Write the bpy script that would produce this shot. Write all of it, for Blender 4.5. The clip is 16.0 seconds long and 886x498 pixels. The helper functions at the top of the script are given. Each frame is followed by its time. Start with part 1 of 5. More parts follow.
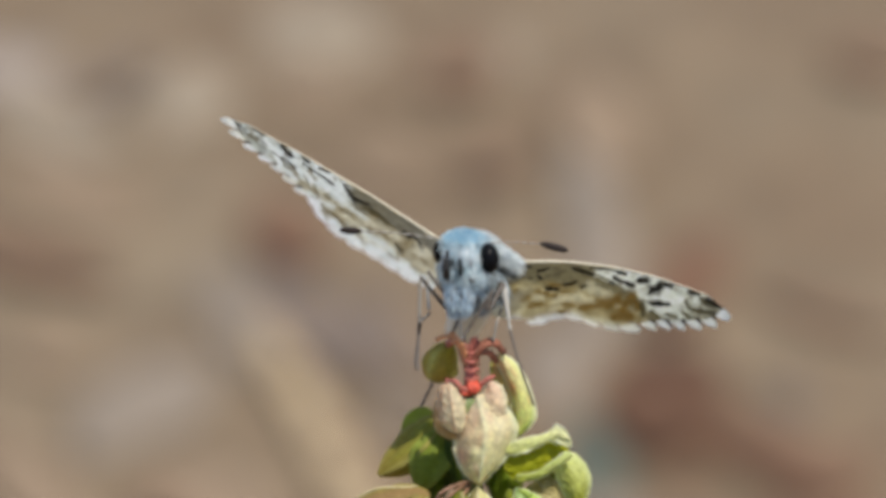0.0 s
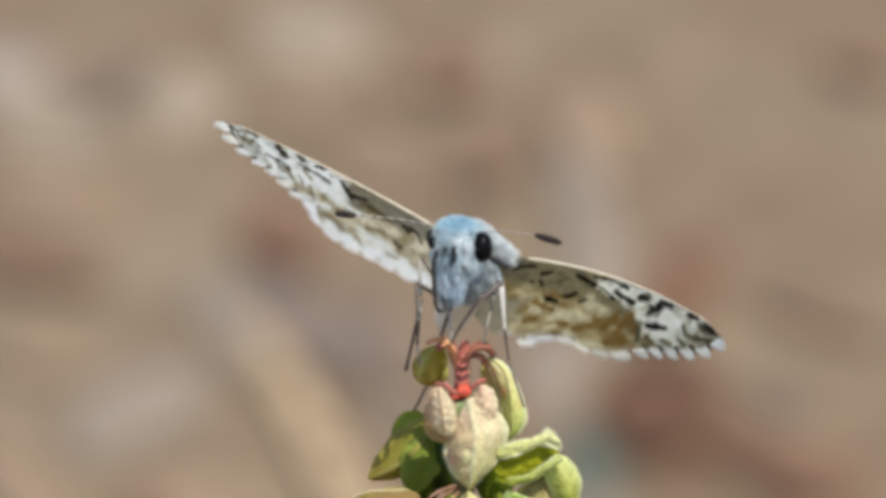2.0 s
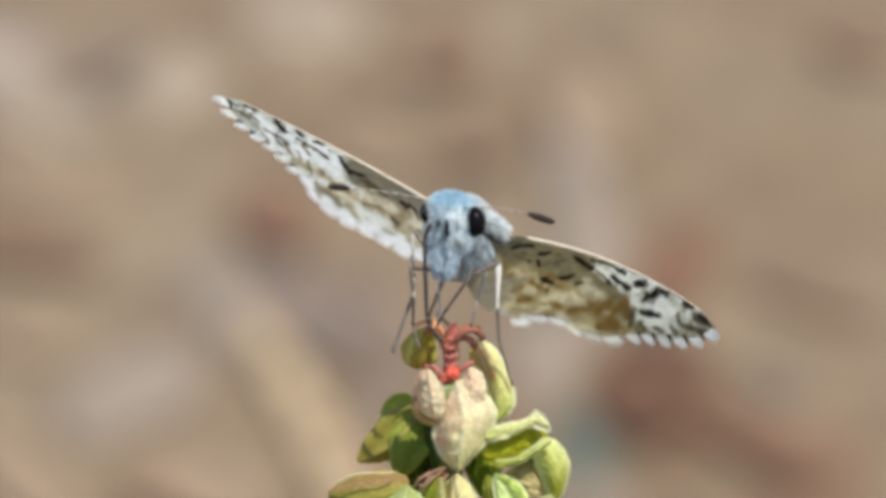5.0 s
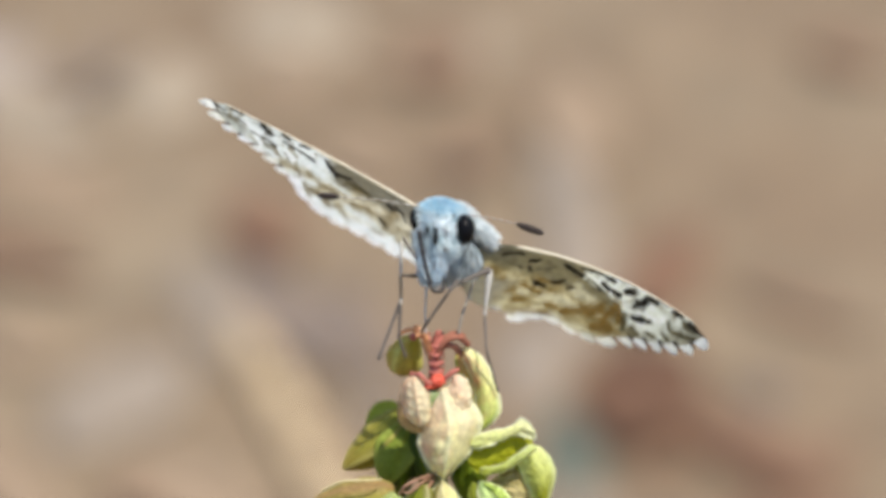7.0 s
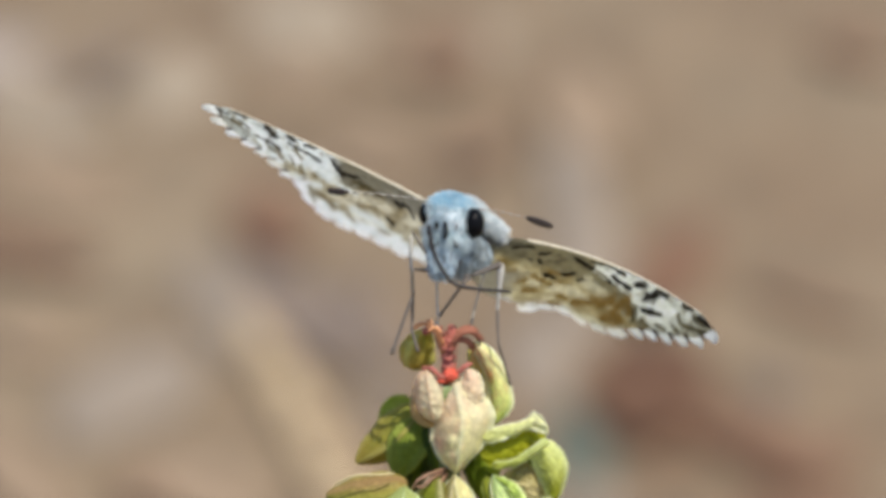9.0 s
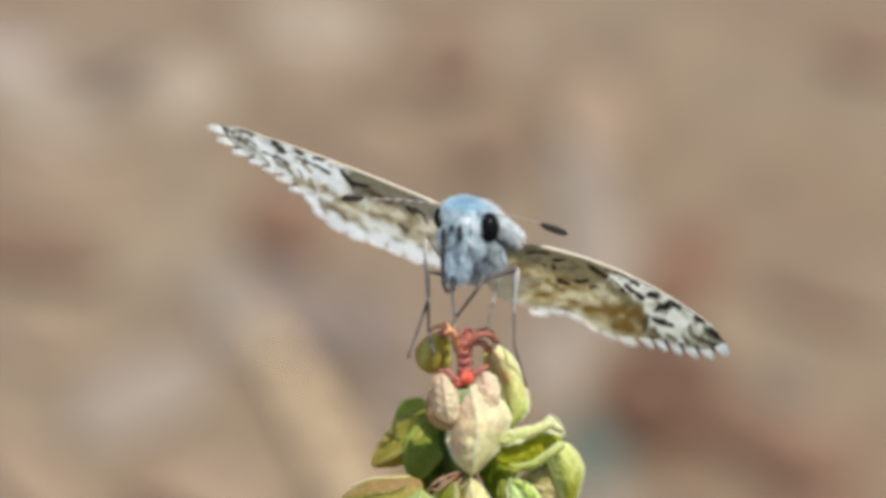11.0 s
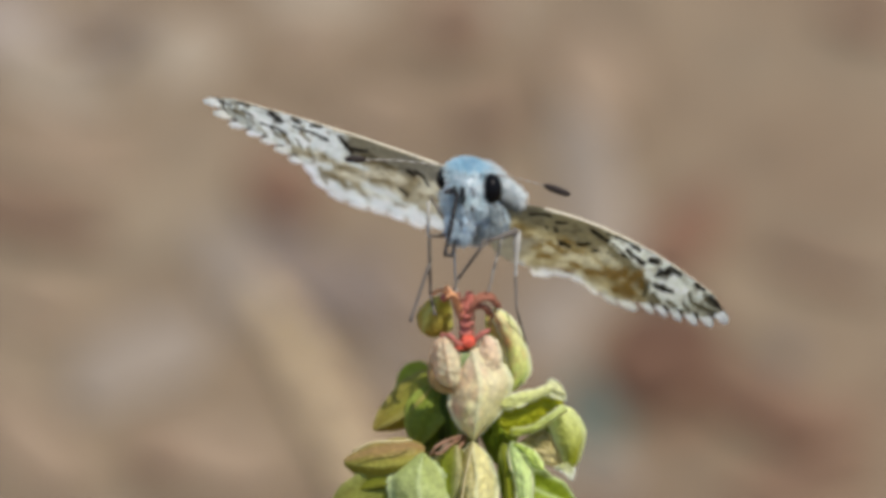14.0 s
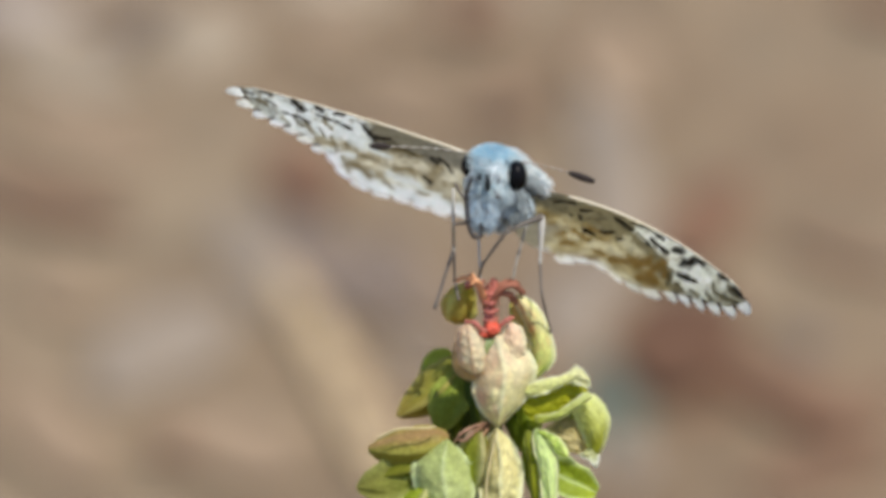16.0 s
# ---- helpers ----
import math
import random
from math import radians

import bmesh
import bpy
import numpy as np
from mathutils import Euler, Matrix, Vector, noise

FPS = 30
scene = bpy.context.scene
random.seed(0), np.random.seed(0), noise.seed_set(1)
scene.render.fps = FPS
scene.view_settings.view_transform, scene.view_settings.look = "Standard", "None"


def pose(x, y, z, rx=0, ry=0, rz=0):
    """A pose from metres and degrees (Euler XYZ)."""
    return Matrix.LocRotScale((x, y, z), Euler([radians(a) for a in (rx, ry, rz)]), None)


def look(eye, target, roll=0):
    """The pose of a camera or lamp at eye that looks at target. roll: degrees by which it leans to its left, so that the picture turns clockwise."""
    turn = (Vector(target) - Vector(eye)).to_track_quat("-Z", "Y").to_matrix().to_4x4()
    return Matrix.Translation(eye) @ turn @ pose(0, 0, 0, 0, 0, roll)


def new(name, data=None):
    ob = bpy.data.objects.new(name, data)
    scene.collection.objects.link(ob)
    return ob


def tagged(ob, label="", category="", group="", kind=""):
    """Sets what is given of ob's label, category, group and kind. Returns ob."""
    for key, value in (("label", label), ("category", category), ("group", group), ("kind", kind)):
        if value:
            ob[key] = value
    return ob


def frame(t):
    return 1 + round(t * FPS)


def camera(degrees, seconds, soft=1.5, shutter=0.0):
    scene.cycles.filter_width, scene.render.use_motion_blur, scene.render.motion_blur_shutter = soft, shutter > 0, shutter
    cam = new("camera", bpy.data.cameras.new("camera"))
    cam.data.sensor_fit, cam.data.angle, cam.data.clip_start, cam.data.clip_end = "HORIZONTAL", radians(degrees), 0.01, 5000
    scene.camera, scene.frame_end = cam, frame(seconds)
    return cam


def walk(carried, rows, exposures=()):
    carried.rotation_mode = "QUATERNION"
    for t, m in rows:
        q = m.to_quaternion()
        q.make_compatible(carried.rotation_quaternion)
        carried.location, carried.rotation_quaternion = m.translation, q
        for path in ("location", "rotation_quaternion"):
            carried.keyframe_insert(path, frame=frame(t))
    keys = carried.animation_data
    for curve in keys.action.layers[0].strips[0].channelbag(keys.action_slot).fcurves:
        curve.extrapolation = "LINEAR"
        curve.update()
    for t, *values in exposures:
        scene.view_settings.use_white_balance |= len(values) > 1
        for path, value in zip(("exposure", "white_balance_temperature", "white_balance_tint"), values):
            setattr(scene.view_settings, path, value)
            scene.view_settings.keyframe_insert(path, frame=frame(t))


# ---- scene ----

# ---------------------------------------------------------------- plan
# The picture plane through the flower spike is the plan's working plane: X to the right, Y away, Z up in it.
FOV = 14.0
DIST = 0.22397                 # lens to flower spike
K = 2 * DIST * math.tan(radians(FOV / 2)) / 1568
MM = 0.001
TILT = -25.0
F = pose(0, 0, 0.30, TILT, 0, 0)


def V(px, py, depth=0.0):
    """A place in the working frame: sight line (px, py) at the close, depth in mm behind the plane."""
    g = (DIST + depth * MM) / DIST
    return Vector(((px - 784) * K * g, depth * MM, (441 - py) * K * g))


# seconds: flower base mark x, y; eye x, y; left wing tip x, y; right wing tip x, y; head lean in degrees
TRACK = {
    0.0: (830, 675, 864, 449, 388, 203, 1288, 545, 4.1),
    0.5: (801, 669, 839, 433, 359, 199, 1264, 552, 4.2),
    1.0: (819, 677, 858, 435, 395, 185, 1290, 571, 5.8),
    1.5: (807, 678, 845, 430, 374, 207, 1281, 581, 6.1),
    2.0: (813, 681, 853, 429, 378, 211, 1288, 597, 6.4),
    2.5: (789, 665, 830, 404, 362, 190, 1267, 588, 6.9),
    3.0: (795, 660, 841, 395, 389, 161, 1276, 591, 7.8),
    3.5: (793, 654, 839, 387, 376, 174, 1277, 587, 6.8),
    5.8: (795, 648, 849, 385, 387, 155, 1288, 577, 8.6),
    6.0: (778, 652, 835, 390, 385, 134, 1275, 578, 9.2),
    6.5: (776, 648, 831, 384, 372, 147, 1270, 579, 8.4),
    7.0: (767, 663, 822, 398, 352, 172, 1263, 600, 8.9),
    7.5: (784, 655, 838, 387, 358, 175, 1278, 592, 8.4),
    8.0: (801, 662, 854, 397, 372, 189, 1295, 596, 8.4),
    8.5: (799, 660, 850, 394, 369, 186, 1292, 593, 8.2),
    11.0: (818, 658, 865, 395, 364, 217, 1299, 611, 8.7),
    11.5: (797, 651, 845, 384, 340, 216, 1278, 606, 8.3),
    12.0: (822, 635, 873, 371, 364, 205, 1303, 592, 8.2),
    12.5: (796, 634, 845, 369, 335, 203, 1275, 591, 9.2),
    13.0: (819, 626, 870, 361, 359, 196, 1296, 583, 8.7),
    13.5: (801, 611, 850, 345, 336, 182, 1279, 571, 8.5),
    14.0: (821, 594, 870, 326, 355, 170, 1299, 556, 8.6),
    14.5: (850, 588, 899, 322, 382, 163, 1325, 551, 8.5),
    15.0: (842, 580, 891, 314, 373, 157, 1317, 544, 8.6),
    15.5: (893, 580, 942, 314, 422, 159, 1366, 548, 8.6),
    16.0: (864, 571, 914, 303, 395, 151, 1338, 539, 8.6),
}
# flower base mark at the times between
SWAY = {0.2: (808, 668), 0.8: (788, 666), 1.2: (822, 668), 1.8: (802, 676), 2.2: (800, 676), 2.8: (798, 662), 3.2: (818, 660), 3.7: (787, 655), 6.2: (783, 642), 6.8: (752, 649), 7.2: (774, 649), 7.8: (809, 660),
        8.2: (806, 660), 8.7: (788, 654), 10.8: (807, 651), 11.2: (841, 651), 11.8: (851, 650), 12.2: (769, 630), 12.8: (800, 627), 13.2: (779, 613), 13.8: (815, 589), 14.2: (840, 587), 14.8: (854, 579),
        15.2: (852, 579), 15.3: (858, 577), 15.7: (872, 572), 15.8: (869, 569)}
# slow sideways drift of the lens against the far ground
DRIFT = ((0, -4), (3.5, -14), (7, -24), (11, -8), (13.5, -10), (16, 0))
EYE = (914, 303)

# ---------------------------------------------------------------- camera
cam = camera(FOV, 16.0, soft=4.4)
cam.data.dof.use_dof = True
cam.data.dof.focus_distance = DIST
cam.data.dof.aperture_fstop = 25.0
cam.data.dof.aperture_blades = 0


def camera_pose(t):
    x, y = TRACK[t][:2] if t in TRACK else SWAY[t]
    dx, dy = x - 864, y - 571
    s = float(np.interp(t, [a for a, _ in DRIFT], [b for _, b in DRIFT]))
    tx = -s * K / 0.76
    yaw = math.degrees(math.atan((dx * K + tx) / DIST))
    pitch = math.degrees(math.atan(dy * K / DIST))
    return F @ pose(tx, -DIST, 0) @ pose(0, 0, 0, 0, 0, yaw) @ pose(0, 0, 0, 90 + pitch)


# the clip's camera brightens a little, then darkens again
STOPS = ((0.0, 0.43), (0.5, 0.60), (1.0, 0.56), (1.5, 0.57), (2.0, 0.60), (2.5, 0.69), (3.0, 0.70), (3.5, 0.76), (5.8, 0.70), (6.0, 0.88), (6.5, 0.81), (7.0, 0.86), (7.5, 0.78),
         (8.0, 0.72), (8.5, 0.65), (11.0, 0.74), (11.5, 0.75), (12.0, 0.75), (12.5, 0.80), (13.0, 0.57), (13.5, 0.69), (14.0, 0.46), (14.5, 0.60), (15.0, 0.65), (15.5, 0.66), (16.0, 0.61))
walk(cam, [(t, camera_pose(t)) for t in sorted({*TRACK, *SWAY})], STOPS)

# ---------------------------------------------------------------- world and sun
SUN_ELEV, SUN_AZ = 68.0, 52.0          # azimuth from straight behind the lens towards the right
sun_from = Vector((math.sin(radians(SUN_AZ)) * math.cos(radians(SUN_ELEV)),
                   -math.cos(radians(SUN_AZ)) * math.cos(radians(SUN_ELEV)), math.sin(radians(SUN_ELEV))))
world = bpy.data.worlds.new("sky")
scene.world = world
world.use_nodes = True
wn = world.node_tree.nodes
sky = wn.new("ShaderNodeTexSky")
sky.sky_type, sky.sun_disc = "NISHITA", False
sky.sun_elevation, sky.sun_rotation = radians(SUN_ELEV), math.atan2(sun_from.x, sun_from.y)
wn["Background"].inputs["Strength"].default_value = 0.10
world.node_tree.links.new(sky.outputs["Color"], wn["Background"].inputs["Color"])
sun = new("sun", bpy.data.lights.new("sun", "SUN"))
sun.data.energy, sun.data.angle, sun.data.color = 3.1, radians(0.53), (1.0, 0.945, 0.84)
sun.matrix_world = look(sun_from * 5, (0, 0, 0))


# ---------------------------------------------------------------- materials
def material(name):
    m = bpy.data.materials.new(name)
    m.use_nodes = True
    nt = m.node_tree
    return m, nt, nt.nodes["Principled BSDF"]


def node(nt, kind, **values):
    n = nt.nodes.new(kind)
    for key, value in values.items():
        n.inputs[key.replace("_", " ")].default_value = value
    return n


def plain(name, color, rough=0.6, vary=0.15, scale=900.0, bump=0.0, sheen=0.0):
    """Colour with grain at two scales and fine relief."""
    m, nt, p = material(name)
    co = nt.nodes.new("ShaderNodeTexCoord")
    n1 = node(nt, "ShaderNodeTexNoise", Scale=scale, Detail=6.0)
    n2 = node(nt, "ShaderNodeTexNoise", Scale=scale * 0.13, Detail=3.0)
    mix = nt.nodes.new("ShaderNodeMath")
    mix.operation = "ADD"
    ramp = nt.nodes.new("ShaderNodeValToRGB")
    ramp.color_ramp.elements[0].position, ramp.color_ramp.elements[1].position = 0.6, 1.4 - 0.0
    ramp.color_ramp.elements[0].color = (*[c * (1 - vary) for c in color], 1)
    ramp.color_ramp.elements[1].color = (*[min(1, c * (1 + vary)) for c in color], 1)
    half = nt.nodes.new("ShaderNodeMath")
    half.operation, half.inputs[1].default_value = "MULTIPLY", 1.0
    for n in (n1, n2):
        nt.links.new(co.outputs["Object"], n.inputs["Vector"])
    nt.links.new(n1.outputs["Fac"], mix.inputs[0])
    nt.links.new(n2.outputs["Fac"], mix.inputs[1])
    nt.links.new(mix.outputs[0], half.inputs[0])
    nt.links.new(half.outputs[0], ramp.inputs["Fac"])
    nt.links.new(ramp.outputs["Color"], p.inputs["Base Color"])
    p.inputs["Roughness"].default_value = rough
    p.inputs["Sheen Weight"].default_value = sheen
    if bump:
        b = node(nt, "ShaderNodeBump", Strength=bump, Distance=0.0001)
        nt.links.new(n1.outputs["Fac"], b.inputs["Height"])
        nt.links.new(b.outputs["Normal"], p.inputs["Normal"])
    return m


def tinted(name, rough=0.6, through_light=0.3, scale=2500.0, vary=0.2, bump=0.3, veins=0.0, relief=0.00008):
    """Colour from the mesh's own tint, with grain, relief and light passing through the thin tissue."""
    m, nt, p = material(name)
    at = nt.nodes.new("ShaderNodeAttribute")
    at.attribute_name = "tint"
    co = nt.nodes.new("ShaderNodeTexCoord")
    n1 = node(nt, "ShaderNodeTexNoise", Scale=scale, Detail=5.0, Roughness=0.65)
    n2 = node(nt, "ShaderNodeTexNoise", Scale=scale * 0.2, Detail=2.0)
    for n in (n1, n2):
        nt.links.new(co.outputs["Object"], n.inputs["Vector"])
    add = nt.nodes.new("ShaderNodeMath")
    add.operation = "ADD"
    nt.links.new(n1.outputs["Fac"], add.inputs[0])
    nt.links.new(n2.outputs["Fac"], add.inputs[1])
    height = n1.outputs["Fac"]
    spread = node(nt, "ShaderNodeMapRange")
    for i, v in ((1, 0.6), (2, 1.4), (3, 1 - vary), (4, 1 + vary)):
        spread.inputs[i].default_value = v
    nt.links.new(add.outputs[0], spread.inputs[0])
    shade = spread.outputs[0]
    if veins:
        vo = node(nt, "ShaderNodeTexVoronoi", Scale=veins)
        vo.feature = "DISTANCE_TO_EDGE"
        warp = nt.nodes.new("ShaderNodeVectorMath")
        warp.operation = "MULTIPLY_ADD"
        warp.inputs[1].default_value = (0.0006, 0.0006, 0.0006)
        nt.links.new(n2.outputs["Color"], warp.inputs[0])
        nt.links.new(co.outputs["Object"], warp.inputs[2])
        nt.links.new(warp.outputs[0], vo.inputs["Vector"])
        line = node(nt, "ShaderNodeMapRange")
        for i, v in ((1, 0.0), (2, 0.20), (3, 0.84), (4, 1.03)):
            line.inputs[i].default_value = v
        nt.links.new(vo.outputs["Distance"], line.inputs[0])
        both = nt.nodes.new("ShaderNodeMath")
        both.operation = "MULTIPLY"
        nt.links.new(shade, both.inputs[0])
        nt.links.new(line.outputs[0], both.inputs[1])
        shade, height = both.outputs[0], vo.outputs["Distance"]
    mul = nt.nodes.new("ShaderNodeVectorMath")
    mul.operation = "SCALE"
    nt.links.new(at.outputs["Color"], mul.inputs[0])
    nt.links.new(shade, mul.inputs["Scale"])
    nt.links.new(mul.outputs[0], p.inputs["Base Color"])
    p.inputs["Roughness"].default_value = rough
    b = node(nt, "ShaderNodeBump", Strength=bump, Distance=relief)
    nt.links.new(height, b.inputs["Height"])
    nt.links.new(b.outputs["Normal"], p.inputs["Normal"])
    if through_light:
        tr = nt.nodes.new("ShaderNodeBsdfTranslucent")
        nt.links.new(mul.outputs[0], tr.inputs["Color"])
        mx = nt.nodes.new("ShaderNodeMixShader")
        mx.inputs[0].default_value = through_light
        nt.links.new(p.outputs[0], mx.inputs[1])
        nt.links.new(tr.outputs[0], mx.inputs[2])
        nt.links.new(mx.outputs[0], nt.nodes["Material Output"].inputs["Surface"])
    return m


def soil():
    m, nt, p = material("dry_soil")
    co = nt.nodes.new("ShaderNodeTexCoord")
    big = node(nt, "ShaderNodeTexNoise", Scale=9.0, Detail=4.0, Roughness=0.55)
    mid = node(nt, "ShaderNodeTexNoise", Scale=45.0, Detail=5.0)
    fine = node(nt, "ShaderNodeTexNoise", Scale=600.0, Detail=4.0)
    grainway = nt.nodes.new("ShaderNodeMapping")
    grainway.inputs["Scale"].default_value = (1.0, 0.65, 1.0)
    grainway.inputs["Rotation"].default_value = (0, 0, 0.25)
    nt.links.new(co.outputs["Object"], grainway.inputs["Vector"])
    for n in (big, mid, fine):
        nt.links.new(grainway.outputs["Vector"] if n != fine else co.outputs["Object"], n.inputs["Vector"])
    ramp = nt.nodes.new("ShaderNodeValToRGB")
    e = ramp.color_ramp.elements
    e[0].position, e[0].color = 0.30, (0.146, 0.096, 0.056, 1)
    e[1].position, e[1].color = 0.72, (0.226, 0.172, 0.111, 1)
    e.new(0.5).color = (0.188, 0.132, 0.080, 1)
    nt.links.new(big.outputs["Fac"], ramp.inputs["Fac"])
    mx = nt.nodes.new("ShaderNodeMix")
    mx.data_type, mx.blend_type = "RGBA", "OVERLAY"
    mx.inputs[0].default_value = 0.5
    nt.links.new(ramp.outputs["Color"], mx.inputs[6])
    nt.links.new(mid.outputs["Fac"], mx.inputs[7])
    nt.links.new(mx.outputs[2], p.inputs["Base Color"])
    p.inputs["Roughness"].default_value = 0.95
    b = node(nt, "ShaderNodeBump", Strength=0.6, Distance=0.002)
    nt.links.new(fine.outputs["Fac"], b.inputs["Height"])
    nt.links.new(b.outputs["Normal"], p.inputs["Normal"])
    return m


M_SOIL = soil()
M_STRAW = plain("dry_straw", (0.42, 0.31, 0.18), 0.6, 0.2, 300, 0.4)
M_WING = tinted("wing_scales", 0.75, 0.72, 5000, 0.14, 0.25)
M_FRINGE = tinted("wing_fringe", 0.8, 0.72, 6000, 0.08, 0.1)
M_HAIR = tinted("body_hair", 0.6, 0.5, 4000, 0.10, 0.1)
M_SKIN = plain("grey_scaled_skin", (0.78, 0.81, 0.83), 0.7, 0.3, 3000, 0.5)
M_CHEST = plain("dark_grey_skin", (0.36, 0.38, 0.38), 0.8, 0.3, 3000, 0.5)
M_EYE = plain("black_eye", (0.004, 0.004, 0.005), 0.32, 0.2, 5000, 0.05)
M_EYE.node_tree.nodes["Principled BSDF"].inputs["Specular IOR Level"].default_value = 0.08
M_DARK = plain("dark_chitin", (0.012, 0.010, 0.010), 0.5, 0.3, 4000, 0.2)
M_CLUB = plain("club_brown", (0.014, 0.008, 0.006), 0.85, 0.3, 4000, 0.2)
M_PALE_LEG = plain("pale_leg_scales", (0.42, 0.40, 0.36), 0.7, 0.2, 4000, 0.3)
M_BELLY = plain("pale_belly_scales", (0.70, 0.68, 0.63), 0.8, 0.2, 4000, 0.3)
M_RIB = plain("cream_wing_rib", (0.64, 0.58, 0.44), 0.6, 0.15, 4000, 0.2)
M_SHAFT = plain("antenna_shaft", (0.26, 0.235, 0.20), 0.6, 0.2, 4000, 0.2)
M_GREY_LEG = plain("grey_leg_scales", (0.085, 0.070, 0.058), 0.6, 0.3, 4000, 0.3)
M_POD = tinted("papery_pod", 0.5, 0.48, 1500, 0.12, 0.8, 2300.0, 0.00008)
M_POD.node_tree.nodes["Principled BSDF"].inputs["Specular IOR Level"].default_value = 0.2
M_RED = plain("red_stalk", (0.42, 0.062, 0.034), 0.38, 0.5, 2500, 0.9, 0.0)
M_STEMRED = plain("pinkish_red_stem", (0.29, 0.088, 0.066), 0.7, 0.5, 2500, 0.9)
M_RUST = plain("rusty_stalk", (0.19, 0.068, 0.040), 0.75, 0.5, 2500, 0.9, 0.0)
M_ORANGE = plain("orange_stalk", (0.55, 0.26, 0.12), 0.5, 0.3, 1500, 0.5)
M_TENDRIL = plain("brown_tendril", (0.22, 0.12, 0.07), 0.6, 0.3, 1500, 0.4)
M_RIB_TAN = plain("tan_pod_ridge", (0.50, 0.42, 0.22), 0.6, 0.2, 1500, 0.4)
M_OLIVE = plain("olive_pod_skin", (0.34, 0.31, 0.08), 0.6, 0.25, 1500, 0.5)
M_STEM = plain("green_stem", (0.16, 0.20, 0.07), 0.5, 0.25, 700, 0.4)


# ---------------------------------------------------------------- building helpers
def part(name, bm, mat, parent=None, label="", smooth=True, kind=""):
    """Links a bmesh as one mesh object, under a thing or a part."""
    me = bpy.data.meshes.new(name)
    bm.to_mesh(me)
    bm.free()
    return linked(name, me, mat, parent, label, smooth, kind)


def linked(name, me, mat, parent=None, label="", smooth=True, kind=""):
    me.materials.append(mat)
    if smooth:
        me.polygons.foreach_set("use_smooth", [True] * len(me.polygons))
    ob = new(name, me)
    ob.parent = parent
    return tagged(ob, label, kind=kind)


def sheet_mesh(name, grid, tint=None, thick=0.0):
    """A mesh from rows of points; with a thickness it gets a back and closed rims. tint: colours, row by row."""
    rows, cols = len(grid), len(grid[0])
    pts = [Vector(p) for r in grid for p in r]
    faces = [(i * cols + j, i * cols + j + 1, (i + 1) * cols + j + 1, (i + 1) * cols + j)
             for i in range(rows - 1) for j in range(cols - 1)]
    col = [c for r in tint for c in r] if tint else None
    if thick:
        norm = [Vector() for _ in pts]
        for f in faces:
            n = (pts[f[1]] - pts[f[0]]).cross(pts[f[3]] - pts[f[0]])
            if n.length < 1e-14:
                n = (pts[f[2]] - pts[f[1]]).cross(pts[f[3]] - pts[f[2]])
            for k in f:
                norm[k] += n
        back = [p + n.normalized() * thick if n.length else p + Vector((0, thick, 0)) for p, n in zip(pts, norm)]
        n0 = len(pts)
        faces += [tuple(k + n0 for k in reversed(f)) for f in faces]
        rim = ([j for j in range(cols)] + [i * cols + cols - 1 for i in range(1, rows)]
               + [(rows - 1) * cols + j for j in range(cols - 2, -1, -1)] + [i * cols for i in range(rows - 2, 0, -1)])
        for a, b in zip(rim, rim[1:] + rim[:1]):
            faces.append((b, a, a + n0, b + n0))
        pts += back
        if col:
            col = col + col
    me = bpy.data.meshes.new(name)
    me.from_pydata([tuple(p) for p in pts], [], faces)
    if col:
        add_tint(me, col)
    me.update()
    return me


def add_tint(me, col):
    at = me.color_attributes.new("tint", "FLOAT_COLOR", "POINT")
    at.data.foreach_set("color", [x for c in col for x in (c[0], c[1], c[2], 1.0)])


def tube(points, radii, sides=8):
    """A bmesh tube along points, with rounded ends."""
    bm = bmesh.new()
    pts = [Vector(p) for p in points]
    rings = []
    for i, p in enumerate(pts):
        d = (pts[min(i + 1, len(pts) - 1)] - pts[max(i - 1, 0)]).normalized()
        a = d.cross(Vector((0, 1, 0.01)))
        if a.length < 1e-4:
            a = d.cross(Vector((1, 0, 0)))
        a.normalize()
        b = d.cross(a)
        r = radii[i] if isinstance(radii, (list, tuple)) else radii
        rings.append([bm.verts.new(p + (a * math.cos(w) + b * math.sin(w)) * r)
                      for w in (2 * math.pi * k / sides for k in range(sides))])
    for r1, r2 in zip(rings, rings[1:]):
        for k in range(sides):
            bm.faces.new((r1[k], r1[(k + 1) % sides], r2[(k + 1) % sides], r2[k]))
    for ring, p, way in ((rings[0], pts[0], -1), (rings[-1], pts[-1], 1)):
        q = pts[1] if way < 0 else pts[-2]
        r = radii[0 if way < 0 else -1] if isinstance(radii, (list, tuple)) else radii
        tip = bm.verts.new(p + (p - q).normalized() * r * 0.8)
        for k in range(sides):
            bm.faces.new((ring[k], ring[(k + 1) % sides], tip))
    bmesh.ops.recalc_face_normals(bm, faces=bm.faces[:])
    return bm


def bend(points, n=12):
    """A smooth line through points."""
    pts = [Vector(p) for p in points]
    pts = [2 * pts[0] - pts[1]] + pts + [2 * pts[-1] - pts[-2]]
    out = []
    for i in range(1, len(pts) - 2):
        p0, p1, p2, p3 = pts[i - 1:i + 3]
        for k in range(n):
            u = k / n
            out.append(0.5 * (2 * p1 + (p2 - p0) * u + (2 * p0 - 5 * p1 + 4 * p2 - p3) * u * u
                              + (3 * p1 - p0 - 3 * p2 + p3) * u ** 3))
    return out + [pts[-2]]


